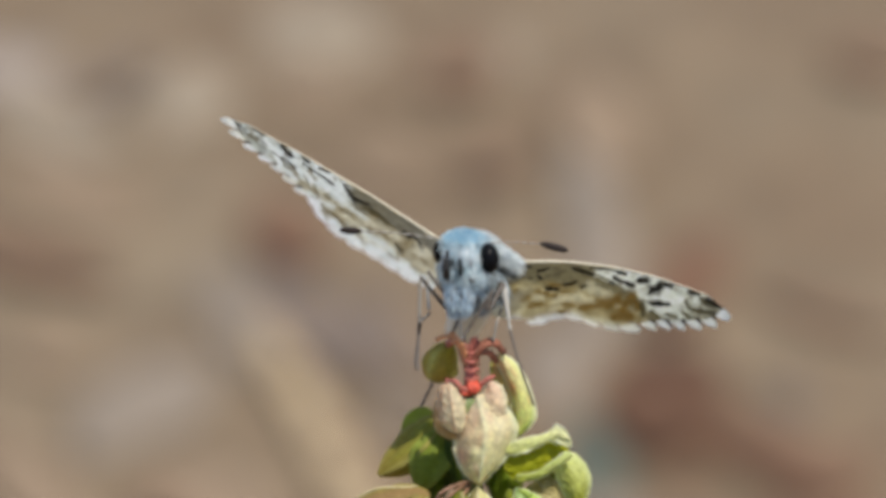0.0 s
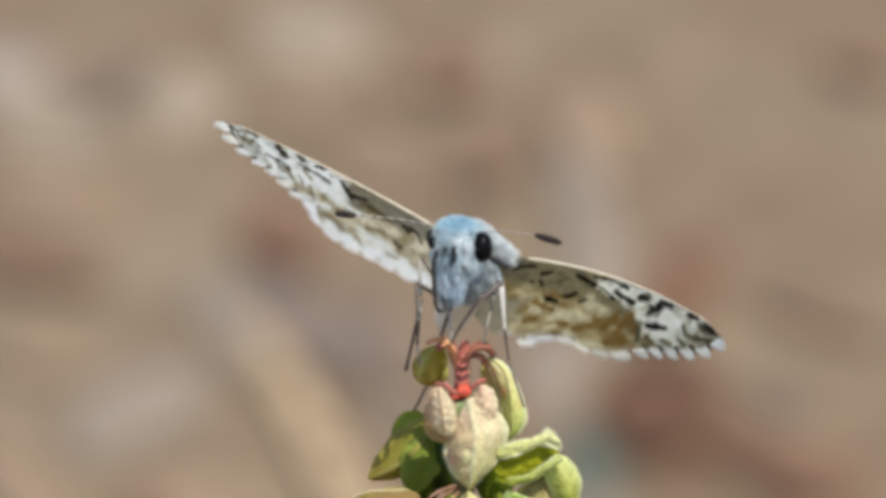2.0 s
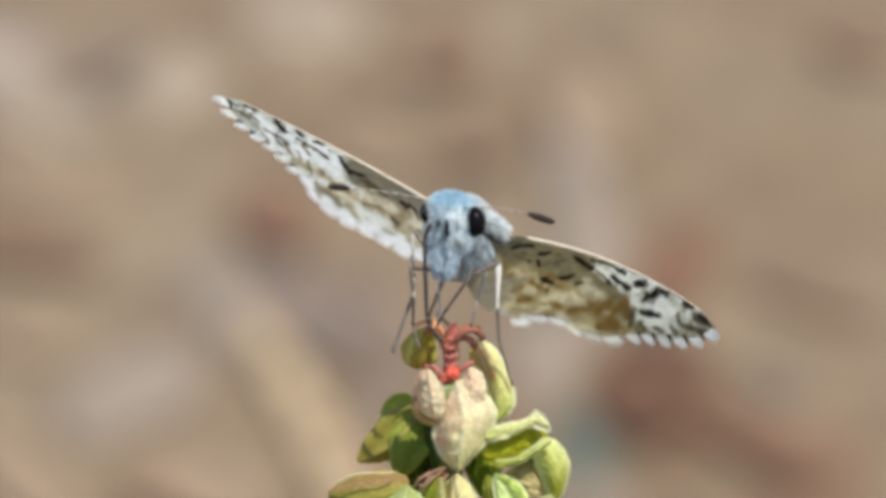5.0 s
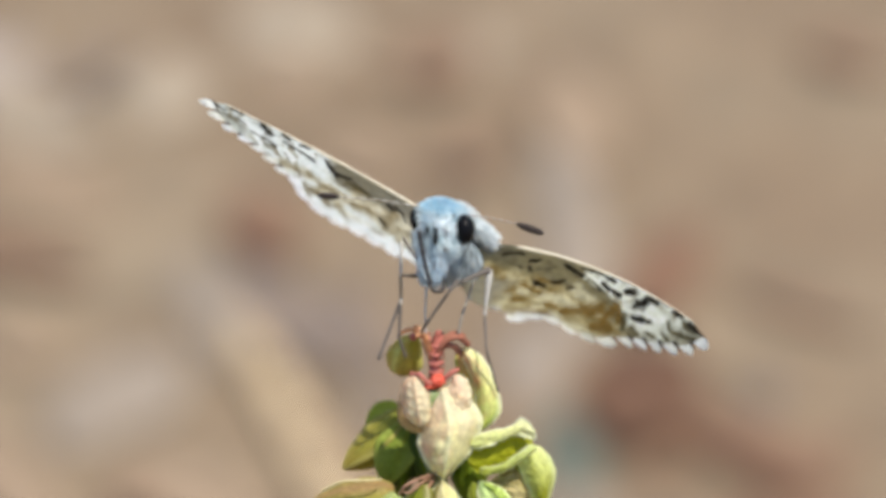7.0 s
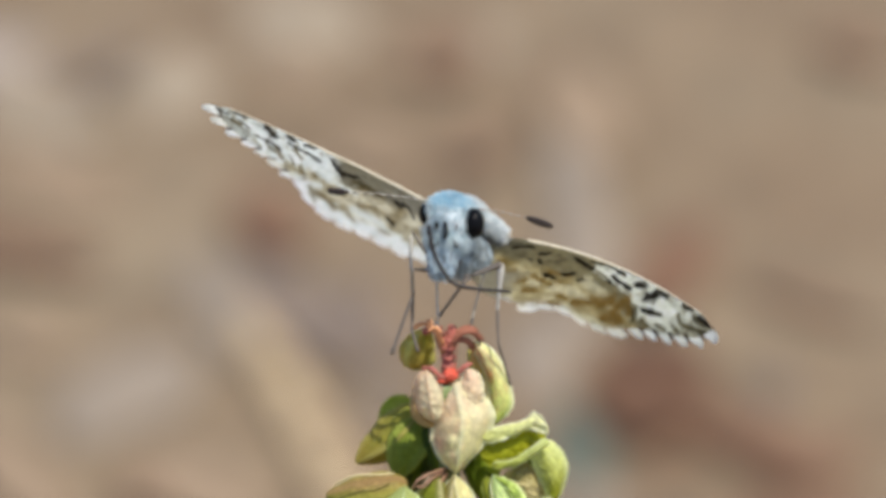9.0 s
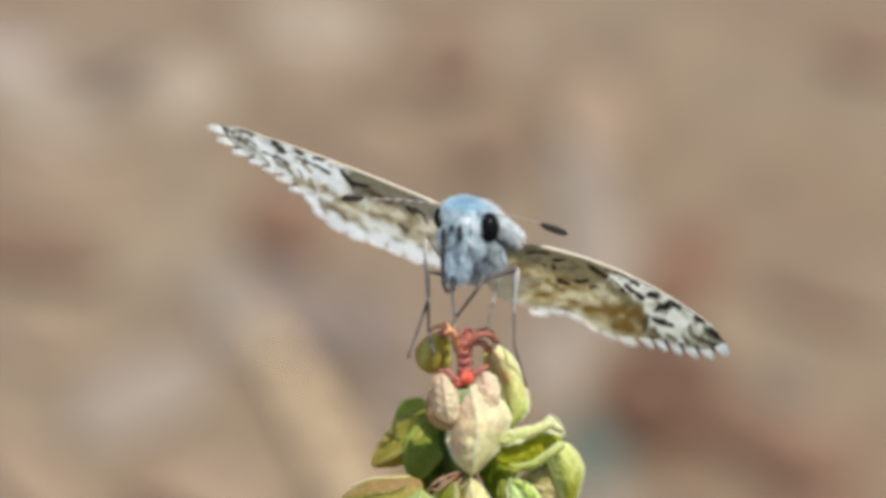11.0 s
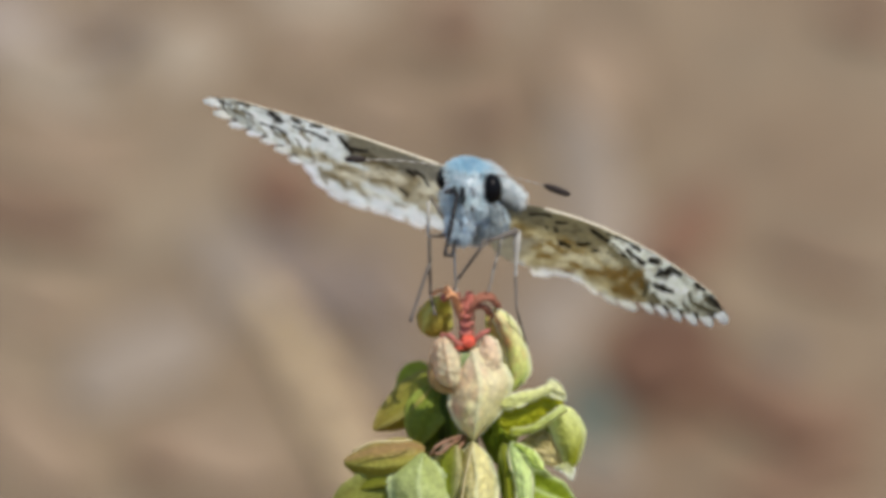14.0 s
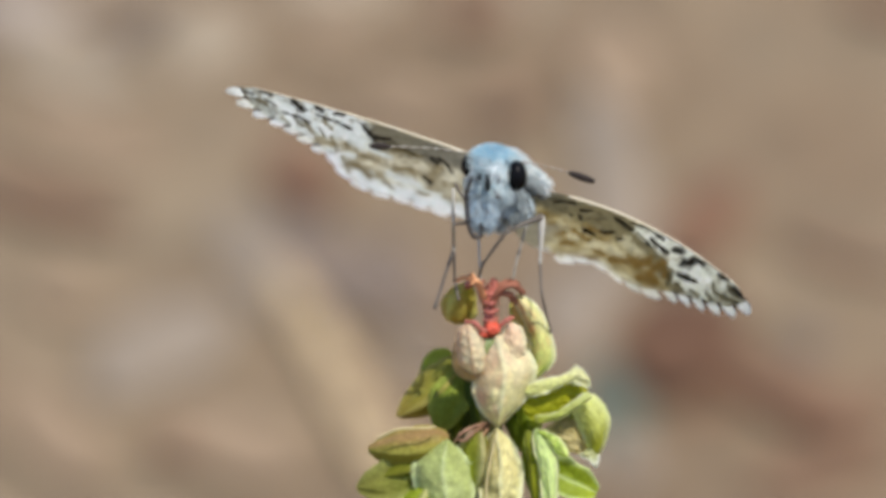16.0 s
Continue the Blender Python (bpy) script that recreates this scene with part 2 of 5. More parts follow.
def blob(center, radii, wobble=0.06, seed=0, sub=3, freq=1.5, turn=0.0):
    """A rounded, slightly uneven body."""
    bm = bmesh.new()
    bmesh.ops.create_icosphere(bm, subdivisions=sub, radius=1.0)
    c, r = Vector(center), Vector(radii)
    rot = pose(0, 0, 0, 0, turn).to_3x3()
    for v in bm.verts:
        f = 1 + wobble * noise.noise(v.co * freq + Vector((seed * 7.1, seed, 0)))
        v.co = c + rot @ Vector((v.co.x * r.x, v.co.y * r.y, v.co.z * r.z)) * f
    return bm


def hair_coat(name, center, radii, count, length, tint_of, seed, keep=None, lean=(0, 0, 0), parent=None, width=2.3e-5, turn=0.0):
    """A coat of fine tapering hairs over a rounded body."""
    rng = random.Random(seed)
    verts, faces, col = [], [], []
    c, r = Vector(center), Vector(radii)
    rot = pose(0, 0, 0, 0, turn).to_3x3()
    made = 0
    while made < count:
        n = Vector((rng.gauss(0, 1), rng.gauss(0, 1), rng.gauss(0, 1))).normalized()
        if keep and not keep(n):
            continue
        made += 1
        p = c + rot @ Vector((n.x * r.x, n.y * r.y, n.z * r.z)) * 0.97
        out = (rot @ Vector((n.x / r.x, n.y / r.y, n.z / r.z)).normalized() + Vector(lean)
               + 0.35 * Vector((rng.uniform(-1, 1), rng.uniform(-1, 1), rng.uniform(-1, 1)))).normalized()
        ln = length * rng.uniform(0.55, 1.15)
        side = out.cross(Vector((rng.uniform(-1, 1), rng.uniform(-1, 1), rng.uniform(-1, 1)))).normalized() * width
        sag = Vector((0, 0, -0.18 * ln))
        k = len(verts)
        verts += [p - side, p + side, p + out * ln * 0.55 - side * 0.8, p + out * ln * 0.55 + side * 0.8, p + out * ln + sag]
        faces += [(k, k + 1, k + 3, k + 2), (k + 2, k + 3, k + 4)]
        col += [tint_of(n, rng)] * 5
    me = bpy.data.meshes.new(name)
    me.from_pydata([tuple(v) for v in verts], [], faces)
    add_tint(me, col)
    return linked(name, me, M_HAIR, parent, "", False, "stuff")


def lerp(a, b, f):
    f = max(0.0, min(1.0, f))
    return tuple(x + (y - x) * f for x, y in zip(a, b))


# ---------------------------------------------------------------- ground and what lies on it
def on_ground(px, py):
    """The place on the ground under a sight line at the close."""
    eye = F @ Vector((0, -DIST, 0))
    way = F.to_3x3() @ (V(px, py) - Vector((0, -DIST, 0)))
    return eye + way * (-eye.z / way.z)


def build_ground():
    xs = sorted({round(s * v, 4) for v in (0, .05, .1, .15, .2, .25, .3, .35, .4, .5, .7, 1, 2, 5, 15, 50, 200) for s in (-1, 1)})
    ys = [-200, -50, -15, -5, -2, -1, -.5, 0] + [0.05 * k for k in range(1, 30)] + [2, 3, 5, 10, 25, 60, 200]
    grid = [[(x, y, 0.004 * noise.noise((x * 9, y * 9, 0)) if abs(x) < .5 and 0 < y < 1.5 else 0) for x in xs] for y in ys]
    ob = linked("ground", sheet_mesh("ground", grid), M_SOIL)
    tagged(ob, "dry bare brown soil with pale dusty patches", "ground", kind="structure")


build_ground()


M_LITTER = [plain("litter_tone", c, 0.85, 0.25, 250, 0.5) for c in
            ((0.232, 0.184, 0.130), (0.156, 0.090, 0.052), (0.080, 0.036, 0.016), (0.232, 0.190, 0.156), (0.090, 0.098, 0.074), (0.213, 0.150, 0.095), (0.145, 0.110, 0.086), (0.190, 0.151, 0.114), (0.132, 0.067, 0.036))]
PALE, BROWN, DARKBROWN, ASHEN, MOSSY, TAWNY, DUSKY, MAUVE, RUSSET = range(9)
TONES = ("bleached pale", "curled brown", "dark brown", "ash-grey", "grey-green", "tawny", "dusky grey", "mauve-grey", "russet brown")


def span(a, b, wide):
    """A place on the ground midway between two sight lines, with the half length and half width of what spans them there."""
    mx, my = (a[0] + b[0]) / 2, (a[1] + b[1]) / 2
    ln = math.hypot(b[0] - a[0], b[1] - a[1])
    nx, ny = -(b[1] - a[1]) / ln * wide / 2, (b[0] - a[0]) / ln * wide / 2
    p = on_ground(mx, my)
    return p, (on_ground(*b) - on_ground(*a)) / 2, (on_ground(mx + nx, my + ny) - on_ground(mx - nx, my - ny)) / 2


def stone(a, b, wide, tone, seed, tall=0.004):
    """A flat weathered stone."""
    p, u, v = span(a, b, wide)
    bm = blob((0, 0, 0), (1, 1, 1), 0.45, seed, 4, 1.5)
    for q in bm.verts:
        q.co = u * q.co.x + v * q.co.y + Vector((0, 0, tall * q.co.z))
    bmesh.ops.recalc_face_normals(bm, faces=bm.faces[:])
    ob = part("stone", bm, M_LITTER[tone])
    ob.location = (p.x, p.y, tall * 0.3)
    tagged(ob, TONES[tone] + " weathered stone half sunk in dry soil", "stone", "stones on the soil")


def dead_leaf(a, b, wide, tone, seed, lie):
    """A dry leaf lying flat, its blade a little cupped and buckled."""
    p, u, v = span(a, b, wide)
    leaf = new("dead_leaf")
    leaf.location = (p.x, p.y, lie)
    tagged(leaf, TONES[tone] + " dead leaf lying on dry soil", "leaf", "dead leaves on the soil")
    half = v.length
    grid = []
    for i in range(17):
        f = i / 16
        w = math.sin(math.pi * (0.05 + 0.9 * f ** 0.85)) ** 0.7 * (1 + 0.16 * noise.noise((f * 5, seed, 2.0)))
        grid.append([u * (2 * f - 1) + v * (w * g) + Vector((0, 0, half * (0.04 * w * abs(g) + 0.04 * noise.noise((f * 3 + seed, g * 1.5, seed)) + 0.03 * (2 * f - 1) ** 2)))
                     for g in (-1, -.66, -.33, 0, .33, .66, 1)])
    low = min(q.z for r in grid for q in r)
    grid = [[q - Vector((0, 0, low)) for q in r] for r in grid]
    linked("blade", sheet_mesh("blade", grid, None, 0.0005), M_LITTER[tone], leaf)
    part("midrib", tube([r[3] + Vector((0, 0, 0.0004)) for r in grid], 0.0005, 6), M_LITTER[DARKBROWN], leaf)


def straw(points, r, label="dry tan straw stalk lying on the soil"):
    pts = bend([on_ground(*q) + Vector((0, 0, r + h)) for q, h in points], 6)
    base = pts[0].copy()
    pts = [q - base for q in pts]
    n = len(pts)
    stalk_ob = new("straw_stalk")
    stalk_ob.location = base
    tagged(stalk_ob, label, "straw", "dry stalks on the soil")
    culm = tube(pts, [r * (1 - 0.25 * k / (n - 1)) for k in range(n)], 10)
    for q in culm.verts:                       # trodden flat
        q.co.z = -r + (q.co.z + r) * 0.35
    part("culm", culm, M_STRAW, stalk_ob)
    for k in (n // 4, n // 2, 3 * n // 4):
        d = (pts[k + 1] - pts[k]).normalized() * r * 0.5
        low = Vector((0, 0, 0.6 * r))
        part("node", tube([pts[k] - d - low, pts[k] - low, pts[k] + d - low], [r * 0.5, r * 0.62, r * 0.5], 10), M_LITTER[TAWNY], stalk_ob)


def build_litter():
    straw([((690, 850), 0), ((610, 700), 0.002), ((490, 470), 0)], 0.0060)
    straw([((1510, 815), 0), ((1380, 720), 0.002), ((1230, 640), 0)], 0.0016, "thin dry stalk lying on the soil")
    straw([((150, 105), 0), ((230, 60), 0.002), ((310, 15), 0)], 0.0018, "thin dry stalk lying on the soil")
    # sight lines of both ends, width across, tone
    for k, (x0, y0, x1, y1, w, tone) in enumerate((
            (275, 90, 440, 65, 115, PALE), (890, 0, 970, 15, 60, PALE), (-60, 20, 120, 25, 70, ASHEN), (470, -60, 700, -20, 125, PALE), (410, 385, 490, 560, 100, MAUVE),
            (165, 665, 405, 580, 125, MAUVE), (1050, 165, 1110, 500, 125, MAUVE), (950, 570, 1095, 550, 150, MAUVE), (1058, 645, 1104, 800, 105, MOSSY), (1395, 625, 1455, 620, 50, DUSKY))):
        stone((x0, y0), (x1, y1), w, tone, k + 1)
    for k, (x0, y0, x1, y1, w, tone) in enumerate((
            (1105, 685, 1310, 595, 175, DARKBROWN), (1135, 580, 1190, 700, 90, DARKBROWN), (1190, 500, 1310, 350, 115, RUSSET), (1245, 655, 1510, 810, 70, RUSSET), (790, 65, 910, 25, 75, BROWN),
            (850, 225, 960, 205, 45, BROWN), (470, 310, 610, 370, 90, RUSSET), (-40, 360, 240, 415, 60, BROWN), (150, 105, 310, 20, 40, DUSKY), (1500, 10, 1640, 50, 50, BROWN),
            (500, 390, 560, 530, 70, DUSKY), (530, 420, 660, 590, 90, DUSKY), (650, 440, 760, 600, 80, DUSKY), (270, 795, 345, 835, 45, BROWN), (1380, 440, 1600, 510, 32, BROWN))):
        dead_leaf((x0, y0), (x1, y1), w, tone, 1.3 * k + 0.7, 0.006 - 0.0002 * k)
    for k, (x0, y0, x1, y1, w, tone) in enumerate((
            (20, 105, 250, 160, 100, PALE), (40, 215, 280, 300, 100, TAWNY), (520, 60, 650, 80, 80, TAWNY), (1070, 850, 1160, 820, 80, MAUVE), (300, 760, 540, 850, 120, TAWNY), (1330, 870, 1600, 835, 80, BROWN),
            (10, 700, 180, 870, 120, TAWNY), (640, 190, 780, 240, 70, TAWNY), (690, 620, 770, 680, 60, MAUVE), (1030, 60, 1150, 210, 130, TAWNY), (60, 520, 160, 560, 70, TAWNY),
            (960, 850, 1050, 800, 60, PALE), (700, 20, 790, 40, 50, TAWNY), (1180, 720, 1300, 740, 60, BROWN), (1125, 640, 1260, 625, 150, DARKBROWN), (1290, 690, 1570, 770, 90, BROWN), (1420, 800, 1600, 700, 60, BROWN))):
        dead_leaf((x0, y0), (x1, y1), w, tone, 1.7 * k + 31.0, 0.002)


build_litter()


# ---------------------------------------------------------------- the flower spike
GREEN, LIME, CREAM = (0.28, 0.35, 0.05), (0.48, 0.55, 0.10), (0.70, 0.63, 0.42)
# the first is a near-black green that paints shade between the pods
SHADE_GREEN, OLIVE = (0.11, 0.15, 0.03), (0.30, 0.29, 0.07)

spike = new("flower_spike")
spike.matrix_basis = pose(F.translation.x, 0.02, 0)
tagged(spike, "upright spike of pale green and pink papery seed pods", "flower")
TO_SPIKE = spike.matrix_basis.inverted() @ F


def in_spike(ob, center):
    """Set a part built round its own middle, in the working frame, into the spike."""
    ob.matrix_basis = TO_SPIKE @ Matrix.Translation(center)
    return ob


def leafy(k):
    """A tone of the living tissue, a little richer and greener."""
    m = sum(k) / 3
    r, g, b = (m + (x - m) * 1.18 for x in k)
    f = 0.80 + 0.26 * m
    return (min(0.92, r * f * 0.975), min(0.92, g * f * 1.02), max(0.02, b * f * 0.92))


def pod(a, b, width, depth=0.0, spin=0.0, bow=0.0, top=CREAM, low=LIME, rim=CREAM, wings=3, seed=0, label="", fat=0.55, tail=0.0, crown=None):
    """A closed three-winged capsule from its base a to its tip b. bow: sideways curve; spin: turn about its length."""
    A, B = V(*a, depth), V(*b, depth + tail)
    mid = (A + B) / 2
    axis = B - A
    length = axis.length
    d = axis.normalized()
    side = d.cross(Vector((0, 1, 0))).normalized()
    front = side.cross(d).normalized()
    grid, tint = [], []
    n, m = 40, 84
    for i in range(n):
        u = i / (n - 1)
        prof = math.sin(math.pi * min(1, max(0, 0.03 + 0.95 * u)) ** 0.8) ** 0.72
        c = A + axis * u + side * (bow * K * math.sin(math.pi * u)) - mid
        row, trow = [], []
        for j in range(m):
            th = 2 * math.pi * j / (m - 1)
            ridge = abs(math.cos(wings / 2 * (th - radians(spin)))) ** 12
            r = width * K * 0.5 * prof * (fat + (1 - fat) * ridge + 0.03 * math.sin(u * 16 + seed) * ridge)
            r *= 1 + 0.16 * noise.noise((u * 3 + seed * 3.3, math.cos(th) * 1.4, math.sin(th) * 1.4)) + 0.04 * noise.noise((u * 15 + seed, math.cos(th) * 6, math.sin(th) * 6))
            row.append(c + (side * math.sin(th) + front * -math.cos(th)) * r)
            k = lerp(top, low, u * 1.25 - 0.1 + 0.35 * noise.noise((u * 3, th, seed * 1.7)))
            if crown:                          # flushed along its upper side
                k = lerp(k, crown, -0.2 - 1.5 * math.sin(th) + 0.4 * noise.noise((u * 5, th * 2, seed)))
            trow.append(leafy(lerp(k, rim, ridge * 0.75)))
        grid.append(row)
        tint.append(trow)
    ob = linked("seed_pod", sheet_mesh("seed_pod", grid, tint), M_POD, spike, label)
    return in_spike(ob, mid)


def petal(a, b, width, depth=0.0, fold=0.5, spin=0.0, bow=0.0, curl=0.0, base=LIME, tip=LIME, rim=CREAM, seed=0, label="", tail=0.0, ruffle=0.12, sharp=0.75, broad=0.9, ridge=0.0, rimw=0.72):
    """A folded papery valve from base a to tip b. fold: how far its sides rise; spin: turn about its length."""
    A, B = V(*a, depth), V(*b, depth + tail)
    mid = (A + B) / 2
    axis = B - A
    d = axis.normalized()
    side = d.cross(Vector((0, 1, 0))).normalized()
    front = side.cross(d).normalized()
    s2 = side * math.cos(radians(spin)) + front * math.sin(radians(spin))
    f2 = front * math.cos(radians(spin)) - side * math.sin(radians(spin))
    grid, tint = [], []
    n, m = 37, 27
    for i in range(n):
        u = i / (n - 1)
        w = width * K * 0.5 * max(0.03, math.sin(math.pi * (0.05 + 0.93 * u ** broad))) ** sharp
        c = A + axis * u + s2 * (bow * K * math.sin(math.pi * u)) - f2 * (curl * K * math.sin(math.pi * u)) - mid
        row, trow = [], []
        for j in range(m):
            v = -1 + 2 * j / (m - 1)
            wave = ruffle * noise.noise((u * 4.5 + seed * 2.1, v * 1.3, seed)) * (0.3 + abs(v)) + 0.055 * noise.noise((u * 8 + seed, v * 3.5, seed)) + ridge * math.exp(-(v / 0.09) ** 2)
            row.append(c + s2 * (w * v * (1 + 0.5 * wave)) - f2 * (w * (fold * abs(v) ** 1.5 + wave)))
            k = lerp(base, tip, u + 0.3 * noise.noise((u * 4, v * 2, seed)))
            k = lerp(k, rim, (abs(v) - rimw) / (1.02 - rimw))
            trow.append(leafy(lerp(k, rim, 0.7 * max(0, 1 - abs(v) * 7))))
        grid.append(row)
        tint.append(trow)
    ob = linked("pod_valve", sheet_mesh("pod_valve", grid, tint, 4e-5), M_POD, spike, label)
    return in_spike(ob, mid)


def along(points, n):
    """n places evenly along a smooth line through a few guide points."""
    line = bend([(p[0], 0, p[1]) for p in points], 10)
    marks = [0.0]
    for a, b in zip(line, line[1:]):
        marks.append(marks[-1] + (b - a).length)
    w = np.linspace(0, marks[-1], n)
    return list(zip(np.interp(w, marks, [p.x for p in line]), np.interp(w, marks, [p.z for p in line])))


def valve(near, far, depth, bulge, base, tip, rim, seed, label="", tail=0.0, wave=0.22, rimw=0.7, keel=0.0, round_ends=0.12, ragged=1.0, blush=None):
    """A bulging papery valve between two edges, each led by a few guide points from base to tip. bulge in mm."""
    n, m = 41, 29
    left, right = along(near, n), along(far, n)
    mx, my = (left[n // 2][0] + right[n // 2][0]) / 2, (left[n // 2][1] + right[n // 2][1]) / 2
    mid = V(mx, my, depth)
    grid, tint = [], []
    for i in range(n):
        u = i / (n - 1)
        e = min(1.0, (0.03 + u / round_ends) ** 0.5, (0.03 + (1 - u) / round_ends) ** 0.5)
        (x0, y0), (x1, y1) = left[i], right[i]
        row, trow = [], []
        for j in range(m):
            v = -1 + 2 * j / (m - 1)
            jag = 1 + ragged * 0.05 * noise.noise((u * 9 + seed, v, seed * 1.3)) + ragged * 0.03 * noise.noise((u * 24 + seed, v, seed))
            x = (x0 + x1) / 2 + (x1 - x0) / 2 * v * e * jag
            y = (y0 + y1) / 2 + (y1 - y0) / 2 * v * e * jag
            lift = bulge * max(0.0, 1 - (v / 0.86) ** 2) ** 0.75 * math.sin(math.pi * (0.06 + 0.88 * u)) ** 0.6 + keel * math.exp(-(v / 0.10) ** 2)
            lift += wave * (noise.noise((u * 4 + seed, v * 1.6, seed * 2.7)) * (0.4 + abs(v)) + 0.45 * noise.noise((u * 11 + seed, v * 4.5, seed)))
            row.append(V(x, y, depth + tail * u - lift) - mid)
            k = lerp(base, tip, u + 0.35 * noise.noise((u * 3.5, v * 2, seed)))
            if blush:                          # flushed along one side
                k = lerp(k, blush, 0.8 * (0.35 - v) * (1.1 - u) + 0.8 * noise.noise((u * 6, v * 3.5, seed + 3)))
            k = lerp(k, rim, (abs(v) - rimw) / (1.02 - rimw) + 0.25 * noise.noise((u * 8, v * 3, seed)))
            trow.append(leafy(lerp(k, rim, 0.6 * max(0, 1 - abs(v) * 8)) if keel else k))
        grid.append(row)
        tint.append(trow)
    ob = linked("pod_valve", sheet_mesh("pod_valve", grid, tint, 4e-5), M_POD, spike, label)
    return in_spike(ob, mid)


def stalk(name, pts, r, mat, label=""):
    line = bend([V(*p) for p in pts], 8)
    mid = line[len(line) // 2].copy()
    n = len(line)
    rr = [(r[0] + (r[1] - r[0]) * i / (n - 1)) * K * (1 + 0.45 * noise.noise((i * 0.45, pts[0][0], pts[0][1]))) for i in range(n)]
    return in_spike(part(name, tube([p - mid for p in line], rr, 10), mat, spike, label), mid)


def build_spike():
    # stem down to the soil
    top = TO_SPIKE @ V(868, 600, 4.0)
    pts = bend([top, TO_SPIKE @ V(866, 760, 5.5), Vector((0.001, 0.004, 0.22)), Vector((-0.002, 0.002, 0.1)), Vector((0, 0, -0.003))], 10)
    n = len(pts)
    part("stem", tube(pts, [0.0006 + 0.0010 * i / n for i in range(n)], 12), M_STEM, spike, "thin green stem")
    stalk("red_tip", [(874, 497, 3), (869, 535, 2.2), (866, 575, 2), (868, 612, 3.5)], (8, 12), M_STEMRED, "fuzzy pinkish red stem tip")
    fuzz = hair_coat("stem_fuzz", (0, 0, 0), [v * K for v in (12, 12, 46)], 900, 0.00022, lambda n, g: lerp((0.40, 0.10, 0.07), (0.74, 0.36, 0.28), g.random()), 41, None, (0, -0.1, 0.2), spike, 1.6e-5)
    in_spike(fuzz, V(869, 545, 2.4))
    for q in range(4):
        y = 515 + 16 * q
        stalk("red_ring", [(857, y + 3, 1.7), (868, y + 7, 1.3), (880, y + 2, 1.8)], (3.2, 3.2), M_STEMRED)
    in_spike(part("red_knot", blob((0, 0, 0), (14 * K, 13 * K, 12 * K), 0.35, 4, 3, 2.4), M_RED, spike, "bright red knot where the stalks meet"), V(871, 582, 1.0))
    stalk("pink_stalk", [(868, 588, 1.2), (852, 584, 0.4), (840, 572, 0.2), (824, 570, 0.6)], (5, 4), M_STEMRED)
    stalk("red_stalk", [(866, 592, 1.2), (854, 592, 0.6), (846, 586, 0.8)], (6, 4), M_RED)
    stalk("pink_stalk", [(872, 588, 1.4), (884, 578, 1.0), (896, 568, 0.8), (908, 562, 0.8)], (5, 4), M_STEMRED)
    stalk("rusty_stalk", [(870, 548, 2), (876, 525, 1.4), (892, 508, 1.2), (912, 506, 1.4), (926, 520, 2)], (5, 6), M_RUST, "rust-brown curved stalk")
    stalk("rusty_stalk", [(866, 535, 2.4), (880, 510, 2.8), (900, 499, 3.0), (918, 505, 3.4)], (5, 6), M_RUST, "rust-brown curved stalk")
    stalk("rusty_stalk", [(872, 530, 2.0), (886, 520, 1.6), (902, 522, 1.8), (912, 536, 2.4)], (5, 6), M_RUST, "rust-brown curved stalk")
    stalk("rusty_stalk", [(862, 545, 2.4), (852, 525, 2.6), (848, 508, 2.8), (856, 497, 3)], (6, 4), M_RUST, "rust-brown curved stalk")
    stalk("orange_stalk", [(860, 540, 2), (850, 512, 1.5), (838, 496, 1.4), (822, 491, 1.6), (806, 498, 2)], (5, 3.5), M_ORANGE)
    stalk("orange_stalk", [(858, 526, 1.6), (852, 506, 1.0), (843, 497, 0.8), (834, 503, 0.8)], (4, 3), M_ORANGE)
    stalk("orange_stalk", [(846, 510, 1.2), (838, 488, 1.2), (830, 486, 1.4)], (3.5, 2.5), M_ORANGE)
    # brown tendrils
    stalk("tendril", [(868, 748, 2), (840, 755, 1), (815, 768, 0.5), (804, 783, 0.8)], (3.5, 2.2), M_TENDRIL)
    stalk("tendril", [(862, 752, 2), (838, 766, 0.8), (822, 780, 0.6), (808, 778, 0.8)], (3.5, 2.2), M_TENDRIL)
    stalk("tendril", [(866, 756, 2), (854, 772, 1), (842, 790, 1), (826, 800, 1)], (3.5, 2.2), M_TENDRIL)
    # pods from the top down
    pod((797, 570), (832, 500), 74, 4.2, 20, 4, (0.66, 0.50, 0.18), (0.60, 0.52, 0.14), (0.80, 0.76, 0.36), 3, 1, "small olive green seed pod", 0.74)
    stalk("pink_stalk", [(826, 506, 3.0), (838, 500, 2.6), (852, 508, 2.4), (862, 530, 2.4)], (7, 6), M_STEMRED)
    in_spike(part("seed_pod", blob((0, 0, 0), (29 * K, 26 * K, 30 * K), 0.2, 5, 3, 2.0), M_OLIVE, spike, ""), V(814, 534, 5.6))
    # curved green pod with a deep groove
    valve([(898, 536), (912, 580), (928, 630), (944, 664)], [(918, 530), (942, 570), (960, 620), (956, 664)], 3.0, 0.2, (0.80, 0.60, 0.34), (0.66, 0.68, 0.14), (0.74, 0.76, 0.24), 2, "deep green groove of a curved seed pod")
    valve([(904, 530), (922, 560), (936, 606), (938, 668)], [(926, 516), (962, 556), (984, 628), (958, 672)], 2.4, 0.7, (0.94, 0.84, 0.60), (0.74, 0.82, 0.28), (0.95, 0.94, 0.76), 38, "pale green outer lobe of a curved seed pod", 0.2, 0.1, 0.55, 0.0, 0.12, 1.0, (0.86, 0.56, 0.36))
